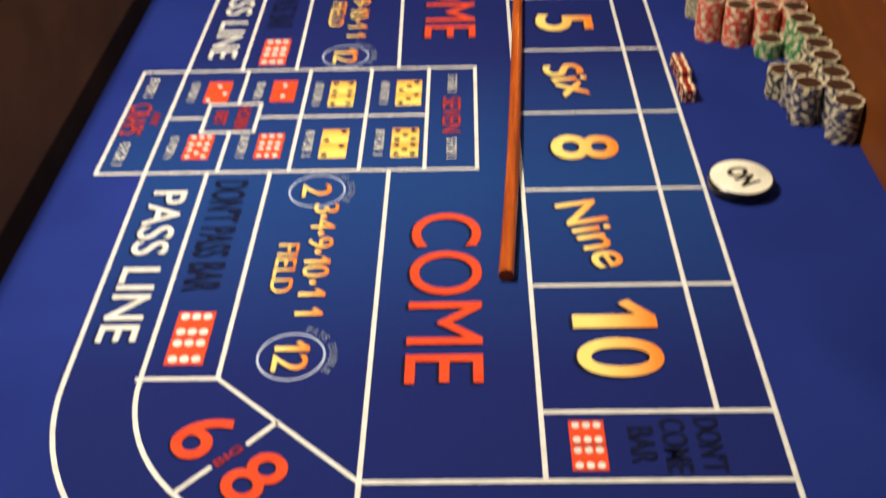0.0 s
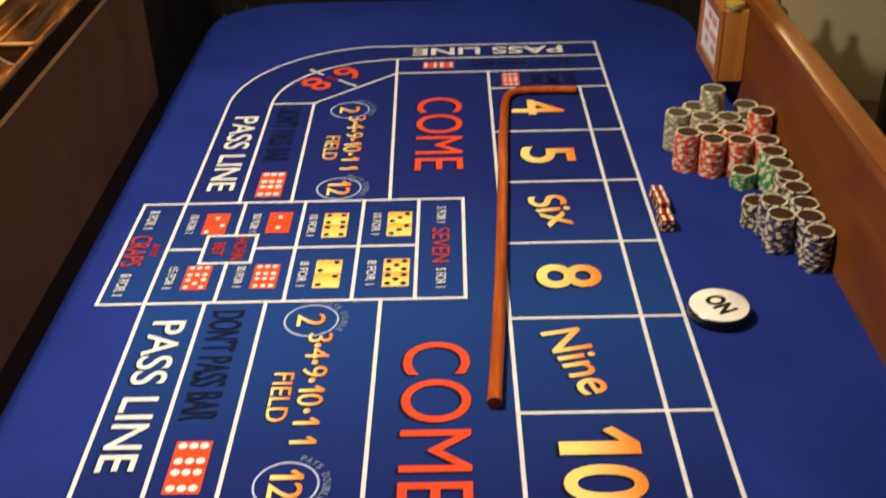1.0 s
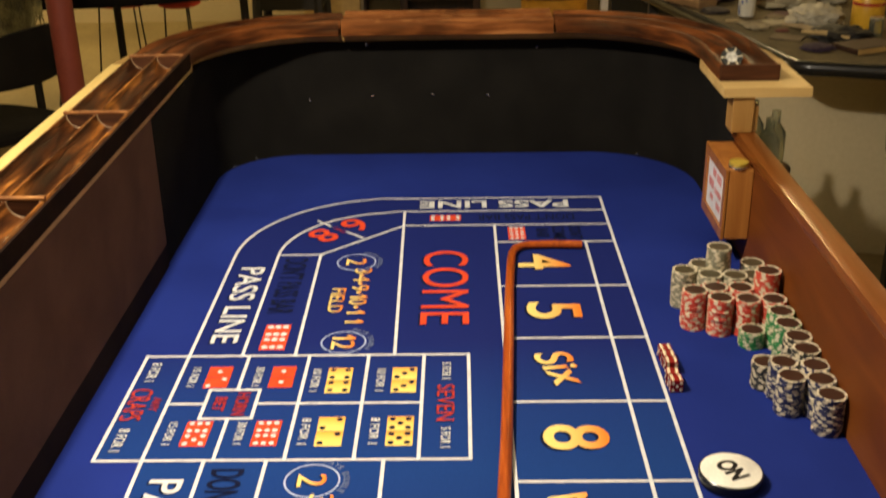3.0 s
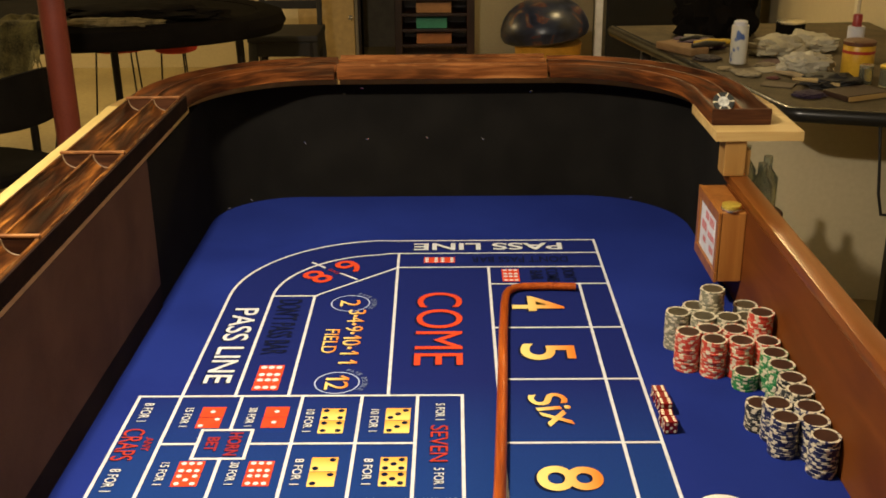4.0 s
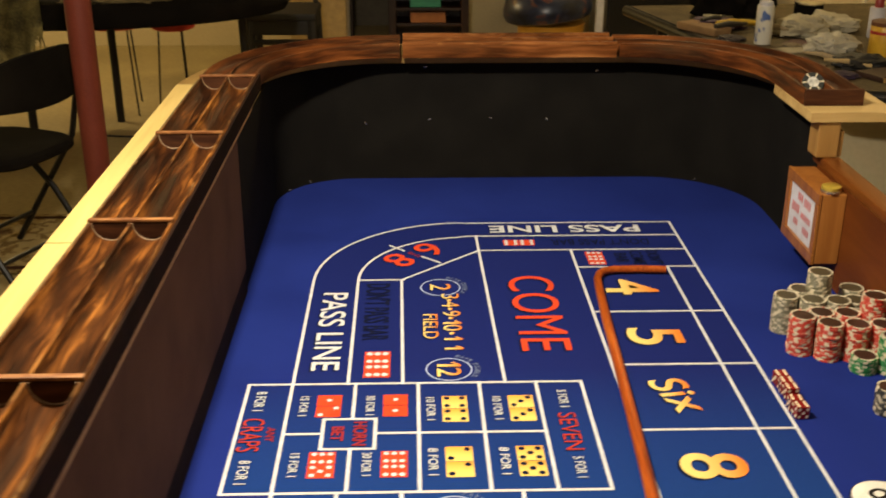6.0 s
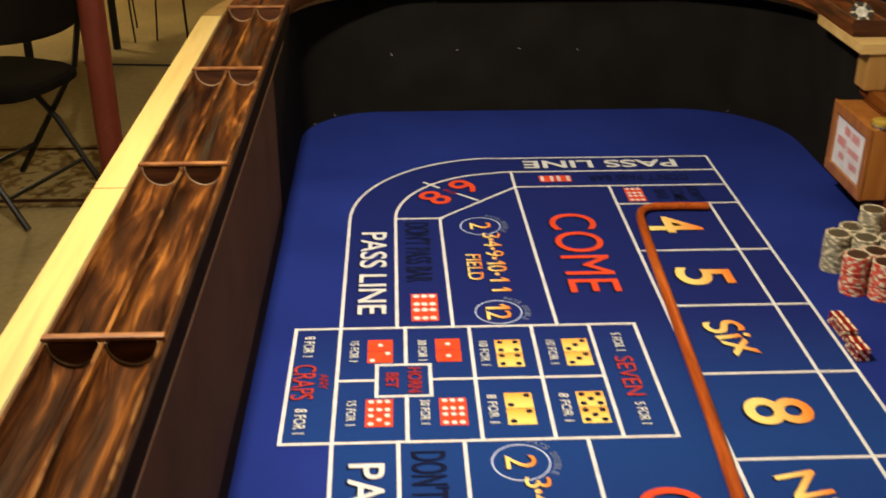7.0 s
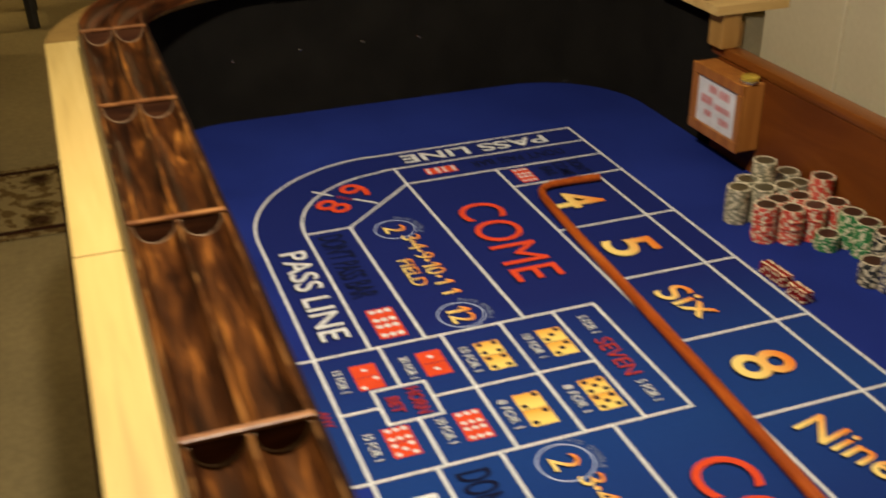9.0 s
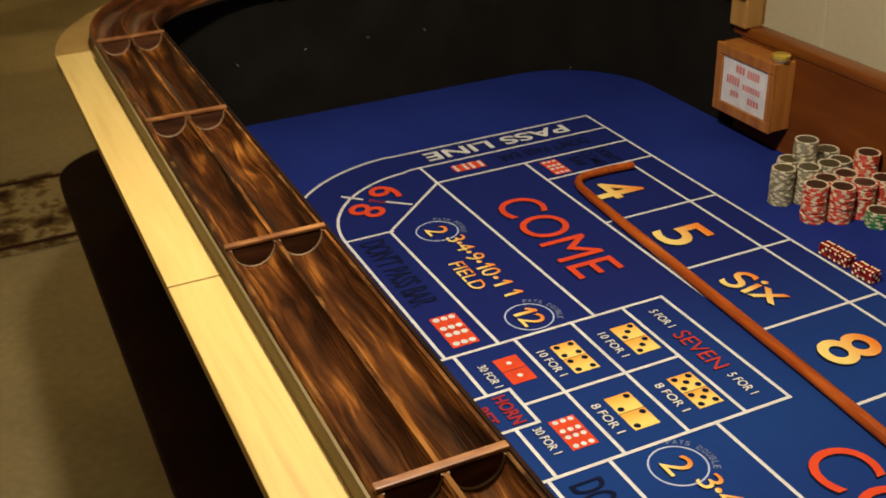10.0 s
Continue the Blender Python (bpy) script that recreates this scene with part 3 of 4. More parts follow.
line((XO, 0), (HX0, 0), z=ZI + 0.0005)
line((HX1, 0), (C4, 0), z=ZI + 0.0005)

GLYPHS = {}


def glyph(body, fat=0.0, shear=0.0):
    """The filled outline of a text in the built-in font: vertices and faces in a unit box."""
    key = (body, fat, shear)
    if key not in GLYPHS:
        cu = bpy.data.curves.new("text", "FONT")
        cu.body, cu.offset, cu.resolution_u, cu.shear = body, fat, 6, shear
        ob = new("text", cu)
        me = bpy.data.meshes.new_from_object(ob.evaluated_get(bpy.context.evaluated_depsgraph_get()))
        vs = [v.co.copy() for v in me.vertices]
        fs = [tuple(p.vertices) for p in me.polygons]
        bpy.data.objects.remove(ob)
        bpy.data.curves.remove(cu)
        bpy.data.meshes.remove(me)
        x0, x1 = min(v.x for v in vs), max(v.x for v in vs)
        y0, y1 = min(v.y for v in vs), max(v.y for v in vs)
        GLYPHS[key] = ([((v.x - x0) / (x1 - x0) - 0.5, (v.y - y0) / (y1 - y0) - 0.5) for v in vs], fs)
    return GLYPHS[key]


def islands(vs, fs):
    """Splits faces into connected groups."""
    root = list(range(len(vs)))

    def find(i):
        while root[i] != i:
            root[i] = root[root[i]]
            i = root[i]
        return i

    for f in fs:
        for i in f[1:]:
            root[find(i)] = find(f[0])
    groups = {}
    for f in fs:
        groups.setdefault(find(f[0]), []).append(f)
    return list(groups.values())


def word_meshes(body, cx, cy, length, height, rz, z, fat=0.0, shear=0.0):
    vs, fs = glyph(body, fat, shear)
    c, s = math.cos(radians(rz)), math.sin(radians(rz))
    out = []
    for group in islands(vs, fs):
        t, vv = bmesh.new(), {}
        for f in group:
            for i in f:
                if i not in vv:
                    a, b = vs[i]
                    vv[i] = t.verts.new((cx + c * a * length - s * b * height, cy + s * a * length + c * b * height, z))
            try:
                t.faces.new([vv[i] for i in f])
            except ValueError:
                pass
        t.normal_update()
        for f in t.faces:
            if f.normal.z < 0:
                f.normal_flip()
        out.append(t)
    return out


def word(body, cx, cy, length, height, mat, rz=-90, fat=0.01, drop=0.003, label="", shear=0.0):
    w = new("printed_word")
    w.parent = felt
    tagged(w, label or "printed word " + body)
    for t in word_meshes(body, cx, cy, length, height, rz, ZP, fat, shear):
        part("letter", t, mat, w)
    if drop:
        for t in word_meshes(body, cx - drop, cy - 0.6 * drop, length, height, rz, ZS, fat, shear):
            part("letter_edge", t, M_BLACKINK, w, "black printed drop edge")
    return w


PIPS = {1: [(0, 0)], 2: [(-1, -1), (1, 1)], 3: [(-1, -1), (0, 0), (1, 1)], 4: [(-1, -1), (-1, 1), (1, -1), (1, 1)],
        5: [(-1, -1), (-1, 1), (0, 0), (1, -1), (1, 1)], 6: [(-1, -1), (-1, 0), (-1, 1), (1, -1), (1, 0), (1, 1)]}


def printed_dice(cx, cy, w, length, a, b, mat, pipmat, along="y", label="", turn=False):
    """Two dice faces printed side by side."""
    half = length / 2
    if along == "y":
        cells = [(cx, cy + half / 2, w, half), (cx, cy - half / 2, w, half)]
    else:
        cells = [(cx - half / 2, cy, half, w), (cx + half / 2, cy, half, w)]
    for (x, y, dx, dy), n in zip(cells, (a, b)):
        g = 0.0006
        x0, x1, y0, y1 = x - dx / 2 + g, x + dx / 2 - g, y - dy / 2 + g, y + dy / 2 - g
        t = bmesh.new()
        t.faces.new([t.verts.new(q) for q in ((x0, y0, ZI), (x1, y0, ZI), (x1, y1, ZI), (x0, y1, ZI))])
        d = part("printed_die", t, mat, felt, label)
        r = 0.125 * min(dx, dy)
        for u, v in PIPS[n]:
            if turn:
                u, v = v, u
            px, py = x + u * dx * 0.29, y + v * dy * 0.29
            p = bmesh.new()
            p.faces.new([p.verts.new((px + r * math.cos(k * math.pi / 6), py + r * math.sin(k * math.pi / 6), ZP)) for k in range(12)])
            part("pip", p, pipmat, d)


GLYPHS[("I", 0.0, 0.0)] = ([(0.5, -0.5), (0.5, 0.5), (0.1, 0.5), (-0.5, 0.2), (-0.36, 0.07), (0.04, 0.27), (0.04, -0.5)], [(0, 1, 2, 3, 4, 5, 6)])
for s in (-1, 1):
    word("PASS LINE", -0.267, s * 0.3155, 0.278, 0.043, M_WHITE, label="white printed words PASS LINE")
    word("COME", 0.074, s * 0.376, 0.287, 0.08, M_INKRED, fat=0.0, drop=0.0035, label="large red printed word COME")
for oy in (0.0, 0.655):
    word("DON'T PASS BAR", -0.194, -0.264 + oy - 0.008 * (oy > 0), 0.218, 0.044, M_BLACKINK, fat=0.012, drop=0, label="black printed words DON'T PASS BAR")
    printed_dice(-0.189, -0.448 + oy - 0.012 * (oy > 0), 0.041, 0.083, 6, 6, M_INKRED, M_WHITE, label="red printed die face", turn=True)
    for i, (ch, y0, ln) in enumerate((("3", -0.2185, 0.02), ("4", -0.251, 0.023), ("9", -0.287, 0.021), ("I", -0.3195, 0.013), ("0", -0.34, 0.022), ("I", -0.377, 0.013), ("I", -0.409, 0.013))):
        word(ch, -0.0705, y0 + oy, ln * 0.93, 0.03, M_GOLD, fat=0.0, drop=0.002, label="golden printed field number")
    for y0 in (-0.2345, -0.269, -0.304, -0.3595):
        t = bmesh.new()
        t.faces.new([t.verts.new((-0.072 + 0.0042 * math.cos(k * math.pi / 6), y0 + oy + 0.0042 * math.sin(k * math.pi / 6), ZP)) for k in range(12)])
        part("printed_dot", t, M_GOLD, felt, "small golden printed dot")
    word("FIELD", -0.106, -0.333 + oy, 0.088, 0.024, M_GOLD, fat=0.004, drop=0.002, label="golden printed word FIELD")
    for body, cx, cy, ln in (("2", -0.086, -0.18, 0.026), ("12", -0.081, -0.478, 0.042)):
        if body == "2":
            word("2", cx, cy + oy, ln, 0.036, M_GOLD, fat=0.0, drop=0.002, label="golden printed number")
        else:
            word("I", cx, cy + oy + 0.015, 0.015, 0.036, M_GOLD, fat=0.0, drop=0.002, label="golden printed number")
            word("2", cx, cy + oy - 0.01, 0.025, 0.036, M_GOLD, fat=0.0, drop=0.002, label="golden printed number")
        t = stroke([(cx + 0.034 * math.cos(k * math.pi / 20), cy + oy + 0.034 * math.sin(k * math.pi / 20)) for k in range(41)], 0.0022, ZI)
        ring = part("printed_ring", t, M_RING, felt, "thin pale blue printed ring")
        text = "PAYS DOUBLE"
        for i, ch in enumerate(text):
            if ch == " ":
                continue
            a = 70 - 100 * i / (len(text) - 1)
            rr = 0.043
            part("ring_letter", word_meshes(ch, cx + rr * math.cos(radians(a)), cy + oy + rr * math.sin(radians(a)), 0.0058, 0.0085, a - 90, ZI, 0.02)[0], M_GREYINK, ring)

for body, cx, cy, ln, ht, rz in (("4", 0.248, 0.469, 0.064, 0.092, -90), ("5", 0.251, 0.278, 0.058, 0.088, -90), ("8", 0.25, -0.088, 0.058, 0.087, -90), ("I", 0.25, -0.4175, 0.045, 0.087, -90), ("0", 0.25, -0.484, 0.057, 0.087, -90)):
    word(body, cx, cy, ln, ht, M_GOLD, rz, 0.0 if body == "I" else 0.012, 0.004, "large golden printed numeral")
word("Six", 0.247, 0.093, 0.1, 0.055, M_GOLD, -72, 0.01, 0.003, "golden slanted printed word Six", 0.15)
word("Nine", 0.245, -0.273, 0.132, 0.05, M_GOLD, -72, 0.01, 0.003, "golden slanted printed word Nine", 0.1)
# ends of the layout
word("PASS LINE", 0.168, 0.7525, 0.3, 0.038, M_WHITE, 180, 0.02, 0.002)
word("PASS LINE", 0.168, -0.7525, 0.3, 0.038, M_WHITE, 0, 0.02, 0.002)
word("DON'T PASS BAR", 0.228, 0.681, 0.19, 0.03, M_BLACKINK, 180, 0.012, 0)
word("DON'T PASS BAR", 0.14, -0.681, 0.19, 0.03, M_BLACKINK, 0, 0.012, 0)
printed_dice(0.071, 0.681, 0.03, 0.062, 6, 6, M_INKRED, M_WHITE, "x", turn=False)
printed_dice(0.3, -0.681, 0.03, 0.062, 6, 6, M_INKRED, M_WHITE, "x", turn=False)
for cy in (-0.601, 0.601):
    printed_dice(0.207, cy, 0.034, 0.062, 6, 6, M_INKRED, M_WHITE, label="red printed die face", turn=True)
    for body, cx, ln in (("DON'T", 0.318, 0.066), ("COME", 0.286, 0.066), ("BAR", 0.256, 0.044)):
        word(body, cx, cy, ln, 0.024, M_BLACKINK, -90, 0.012, 0)
for s, rz in ((1, -135), (-1, -45)):
    a, b = ((-0.103, 0.65), (-0.159, 0.599)) if s > 0 else ((-0.15, -0.585), (-0.094, -0.636))
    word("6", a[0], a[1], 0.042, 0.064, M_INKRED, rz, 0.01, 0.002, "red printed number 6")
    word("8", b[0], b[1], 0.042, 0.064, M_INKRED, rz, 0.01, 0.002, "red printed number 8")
    word("BIG", -0.1265 - 0.0045 * s, s * 0.6175 + 0.007, 0.03, 0.009, M_DARKRED, rz + 90, 0.02, 0)
# proposition box
for cx, cy, txt, a, b in ((-0.2535, 0.0735, "15 FOR 1", 1, 2), (-0.16, 0.0735, "30 FOR 1", 1, 1), (-0.2535, -0.0735, "15 FOR 1", 6, 5), (-0.16, -0.0735, "30 FOR 1", 6, 6)):
    printed_dice(cx, cy, 0.036, 0.061, a, b, M_INKRED, M_WHITE, label="red printed die face", turn=True)
    word(txt, cx - 0.0355, cy, 0.053, 0.012, M_WHITE, -90, 0.008, 0.001)
for cx, cy, txt, a in ((-0.0765, 0.0625, "10 FOR 1", 4), (0.0175, 0.0625, "10 FOR 1", 3), (-0.0755, -0.07, "8 FOR 1", 2), (0.0175, -0.07, "8 FOR 1", 5)):
    printed_dice(cx, cy, 0.037, 0.071, a, a, M_GOLDDICE, M_BLACKINK, label="golden printed die face")
    word(txt, cx - 0.034, cy, 0.062, 0.0125, M_WHITE, -90, 0.008, 0.001)
word("SEVEN", 0.078, 0, 0.094, 0.025, M_MIDRED, -90, 0.0, 0.0015)
for s in (1, -1):
    word("5 FOR 1", 0.0785, s * 0.0865, 0.048, 0.0135, M_WHITE, -90, 0.008, 0.001)
    word("8 FOR 1", -0.352, s * 0.0885, 0.053, 0.015, M_WHITE, -90, 0.008, 0.001)
word("CRAPS", -0.353, 0, 0.082, 0.03, M_MIDRED, -90, 0.0, 0.0015)
word("ANY", -0.327, 0, 0.036, 0.012, M_DARKRED, -90, 0.02, 0)
word("HORN", -0.207, 0, 0.06, 0.019, M_DARKRED, -90, 0.03, 0.001)
word("BET", -0.237, 0, 0.036, 0.017, M_DARKRED, -90, 0.03, 0.001)

# ---- things on the felt ----
HOOK = [(0.14, -0.361), (0.148, -0.25), (0.157, -0.12), (0.1665, 0.05), (0.1745, 0.2), (0.181, 0.33), (0.189, 0.455), (0.1925, 0.49), (0.199, 0.51), (0.21, 0.5225), (0.228, 0.5285), (0.27, 0.53), (0.322, 0.5265)]
stick = thing("dealer_stick", label="orange-brown varnished wooden hooked stick lying on the felt", category="stick")
part("shaft", tube([(x, y, Z + 0.0088) for x, y in HOOK[:7]], [0.0085, 0.0084, 0.0083, 0.0082, 0.008, 0.0078, 0.0076], 14), M_STICK, stick, "", True)
part("hook", tube([(x, y, Z + 0.0088) for x, y in HOOK[6:]], [0.0076] + [0.0072] * 6, 14), M_STICK, stick, "bent end of the stick", True)

puck = thing("point_marker", (0.4285, -0.185, Z + 0.001), "round white marker disc with a black rim and base", "game marker")
part("base", lathe([(0.034, 0), (0.038, 0.002), (0.0392, 0.009), (0.0388, 0.0145), (0.0374, 0.0155), (0.0371, 0.014)], 40), M_BLACKGLOSS, puck, "glossy black rim", True)
part("face", lathe([(0.037, 0.011), (0.037, 0.0152), (0.0358, 0.016)], 40), M_PUCKWHITE, puck, "cream white face", True)
for t in word_meshes("ON", 0.001, 0, 0.04, 0.027, -66, 0.0164, 0.045):
    part("letter", t, M_BLACKGLOSS, puck, "black letter of the word ON")

# chips
CR, CH = 0.0196, 0.0033


def chip_mesh(base, inlay, dashes=6, n=36, pale_ring=True, inner=0.0161, marks=(0, 1)):
    t = bmesh.new()
    ring = lambda r, z: [t.verts.new((r * math.cos(2 * math.pi * k / n), r * math.sin(2 * math.pi * k / n), z)) for k in range(n)]
    a, b, c, d, e, f = ring(CR - 0.0003, 0), ring(CR, 0.0004), ring(CR, CH - 0.0005), ring(CR - 0.0003, CH - 0.0001), ring(inner + 0.0001, CH - 0.0001), ring(inner - 0.0001, CH - 0.0004)
    per = n // dashes
    for k in range(n):
        j, white = (k + 1) % n, (k % per) in marks
        for p, q in ((a, b), (b, c), (c, d), (d, e)):
            g = t.faces.new((p[k], p[j], q[j], q[k]))
            g.material_index = 1 if white or pale_ring and p is d and k % 4 else 0
        g = t.faces.new((e[k], e[j], f[j], f[k]))
        g.material_index = 1 if pale_ring else 0
    t.faces.new(f).material_index = 2
    t.faces.new(a[::-1])
    return mesh_of(t, [base, M_CHIPWHITE, inlay])


M_INLAYWHITE = mottled("chip_label", (0.2, 0.2, 0.18), (0.7, 0.68, 0.6), 60, 0.4, 200, 0.05)
CHIPS = {"red": chip_mesh(M_CHIPRED, M_INLAY), "green": chip_mesh(M_CHIPGREEN, M_INLAY), "blue": chip_mesh(M_CHIPBLUE, M_INLAY),
         "black": chip_mesh(M_CHIPBLACK, M_INLAY), "grey": chip_mesh(M_CHIPGREY, M_INLAYGREY)}
rng = random.Random(7)


def chip_stack(kind, x, y, count):
    st = thing("chip_stack", (x, y, Z), "stack of %s casino chips with white edge spots" % kind, "poker chips", "chip stacks beside the wall")
    lean = (rng.uniform(-0.00006, 0.00006), rng.uniform(-0.00006, 0.00006))
    for i in range(count):
        ob = new("chip", CHIPS[kind])
        ob.parent = st
        ob.matrix_basis = pose(lean[0] * i + rng.gauss(0, 0.00045), lean[1] * i + rng.gauss(0, 0.00045), i * CH, 0, 0, rng.uniform(0, 360))


for kind, rows in (("grey", ((0.461, 0.299, 19), (0.492, 0.321, 19), (0.498, 0.282, 19), (0.518, 0.3145, 29), (0.538, 0.277, 19), (0.577, 0.325, 19), (0.569, 0.286, 18))),
                   ("red", ((0.576, 0.2365, 27), (0.5, 0.243, 18), (0.538, 0.239, 18), (0.463, 0.2235, 19), (0.5, 0.204, 18), (0.539, 0.2, 18), (0.577, 0.1975, 18))),
                   ("green", ((0.577, 0.158, 18), (0.579, 0.119, 18), (0.539, 0.161, 8))),
                   ("black", ((0.58, 0.08, 18), (0.5815, 0.0425, 18), (0.528, 0.041, 12))),
                   ("blue", ((0.581, 0.003, 17), (0.5425, 0.0125, 17), (0.5425, -0.0265, 17), (0.5805, -0.036, 17), (0.58, -0.075, 17)))):
    for x, y, count in rows:
        chip_stack(kind, x, y, count)

# dice
D = 0.0185


def die(x, y, rz, top, front, side):
    d = solid("die", box(-D / 2, D / 2, -D / 2, D / 2, 0, D, 0.0012), M_DICE, (x, y, Z + 0.001), "translucent red casino die with white spots", "dice", "dice in a row", rz=rz)
    for n, place in ((top, lambda u, v: (u, v, D + 0.0002)), (front, lambda u, v: (u, -D / 2 - 0.0002, D / 2 + v)), (side, lambda u, v: (D / 2 + 0.0002, u, D / 2 + v)), (side, lambda u, v: (-D / 2 - 0.0002, -u, D / 2 + v))):
        t = bmesh.new()
        for u, v in PIPS[n]:
            pts = [(u * 0.0056 + 0.0023 * math.cos(k * math.pi / 5), v * 0.0056 + 0.0023 * math.sin(k * math.pi / 5)) for k in range(10)]
            t.faces.new([t.verts.new(place(*p)) for p in pts])
        part("pips", t, M_PIP, d, "white spots")


for args in ((0.4015, 0.1215, 2, 6, 5, 3), (0.4028, 0.1022, -2, 6, 5, 4), (0.4038, 0.083, 1, 6, 4, 5), (0.3998, 0.051, -4, 6, 4, 5), (0.4012, 0.0315, 3, 6, 5, 4)):
    die(*args)

# sign box on the dealer's wall
sb = thing("sign_box", (0.575, 0.527, 0.8), "honey coloured wooden box framing a white paper sign", "sign box")
part("body", box(-0.017, 0.0245, -0.079, 0.079, 0, 0.127, 0.002), M_BOX, sb)
for a in ((-0.08, 0.08, 0.108, 0.128), (-0.08, 0.08, -0.001, 0.0185)):
    part("frame_bar", box(-0.0235, -0.0175, a[0], a[1], a[2], a[3], 0.0015), M_BOX, sb)
for a in ((-0.08, -0.064), (0.062, 0.08)):
    part("frame_bar", box(-0.0232, -0.0176, a[0], a[1], 0.019, 0.1075, 0.0015), M_BOX, sb)
part("sign_sheet", box(-0.0192, -0.0175, -0.0635, 0.0615, 0.019, 0.1075), M_PAPER, sb, "white paper sign with faded red lettering")
for y0, y1, z0, z1 in ((0.0, 0.026, 0.083, 0.097), (-0.04, -0.006, 0.081, 0.096), (0.012, 0.05, 0.058, 0.074), (-0.045, 0.004, 0.056, 0.067), (0.012, 0.036, 0.036, 0.047), (-0.044, -0.012, 0.033, 0.045)):
    k = max(2, round((y1 - y0) / 0.0075))
    for i in range(k):
        w = (y1 - y0) / k
        part("lettering", box(-0.0196, -0.0193, y0 + i * w + 0.0012, y0 + (i + 1) * w - 0.0008, z0, z1), M_SIGNRED, sb, "red bar of faded lettering")
cap = thing("yellow_button", (0.576, 0.462, 0.9275), "small yellow button with a silver rim on the sign box", "button")
part("lower_cap", lathe([(0.0165, 0), (0.0172, 0.001), (0.0172, 0.004), (0.0155, 0.005)], 28), M_SILVER, cap, "silver rim", True)
part("upper_cap", lathe([(0.016, 0.0055), (0.0165, 0.006), (0.0165, 0.011), (0.014, 0.0125)], 28), M_BRASS, cap, "yellow top", True)

rc = new("casino_chip", chip_mesh(M_CHIPBLACK, M_INLAYWHITE, 6, 36, False, 0.0105, (0,)))
rc.matrix_basis = pose(0.6, 0.672, 1.0655, 48, 0, -6)
tagged(rc, "black and white casino chip leaning in the rail groove", "poker chips")

for x, y, z in ((-0.103, 1.0795, 1.005), (0.273, 1.0795, 0.995), (-0.236, 1.0785, 0.88), (-0.094, 1.0795, 0.888), (0.041, 1.0795, 0.89), (0.166, 1.0795, 0.887), (-0.36, 1.04, 0.757), (-0.4, 0.985, 0.757), (0.5, 1.04, 0.757)):
    st = solid("staple", box(-0.0035, 0.0035, -0.0012, 0.001, -0.001, 0.001, 0.0004), M_SILVER, (x, y, z), "small bright metal staple in the black wall", "staple", "staples")
    st.rotation_euler = (0, radians(rng.uniform(-60, 60)), 0)

# ---- beyond the table ----
col = thing("support_column", (-1.145, 2.1, 0), "maroon painted round steel support column", "column")
part("shaft", lathe([(0.04, 0.008), (0.04, 2.39)], 24), M_COLUMN, col, "", True)
part("base_plate", box(-0.08, 0.08, -0.08, 0.08, 0, 0.008, 0.002), M_COLUMN, col)
solid("rug", box(-1.4, 1.2, -0.295, 0.295, 0, 0.008, 0.002), M_RUG, (-1.6, 2.575, 0.001), "cream runner rug with brown motifs and dark red bands", "rug")


def folding_chair(x, y, rz):
    ch = thing("folding_chair", (x, y, 0), "black metal folding chair with a padded seat and back", "chair", rz=rz)
    t = bmesh.new()
    ring = []
    for z, k in ((0.43, 0.96), (0.437, 1.0), (0.455, 1.0), (0.466, 0.94)):
        pts = []
        for i in range(28):
            a = 2 * math.pi * i / 28
            ca, sa = math.cos(a), math.sin(a)
            pts.append(t.verts.new((0.2 * k * math.copysign(abs(ca) ** 0.5, ca), 0.2 * k * math.copysign(abs(sa) ** 0.6, sa), z)))
        ring.append(pts)
    for a, b in zip(ring, ring[1:]):
        for i in range(28):
            t.faces.new((a[i], a[(i + 1) % 28], b[(i + 1) % 28], b[i]))
    t.faces.new(ring[0][::-1])
    t.faces.new(ring[-1])
    part("seat", t, M_TABLEDARK, ch, "black padded seat", True)
    t = bmesh.new()
    rows = []
    for i in range(13):
        u = -1 + i / 6
        yy = 0.235 - 0.045 * u * u
        hz = 0.095 * (1 - 0.35 * abs(u) ** 3)
        rows.append([t.verts.new(p) for p in ((0.205 * u, yy - 0.012, 0.62 + 0.012 * u * u), (0.205 * u, yy - 0.003, 0.71 + hz), (0.205 * u, yy + 0.014, 0.71 + hz), (0.205 * u, yy + 0.005, 0.62 + 0.012 * u * u))])
    for a, b in zip(rows, rows[1:]):
        for k in range(4):
            t.faces.new((a[k], a[(k + 1) % 4], b[(k + 1) % 4], b[k]))
    t.faces.new(rows[0])
    t.faces.new(rows[-1][::-1])
    bmesh.ops.recalc_face_normals(t, faces=t.faces[:])
    part("backrest", t, M_TABLEDARK, ch, "black curved backrest", True)
    for s in (-1, 1):
        part("leg", tube([(s * 0.215, 0.21, 0.8), (s * 0.215, 0.12, 0.45), (s * 0.215, -0.19, 0.01)], 0.011, 8), M_STEELBLK, ch, "", True)
        part("leg", tube([(s * 0.2, -0.17, 0.44), (s * 0.2, 0.02, 0.25), (s * 0.2, 0.18, 0.01)], 0.011, 8), M_STEELBLK, ch, "", True)
    for yy, zz in ((-0.1, 0.135), (0.115, 0.11)):
        part("crossbar", tube([(-0.205, yy, zz), (0.205, yy, zz)], 0.008, 8), M_STEELBLK, ch, "", True)
    return ch


folding_chair(-1.53, 2.33, -113)

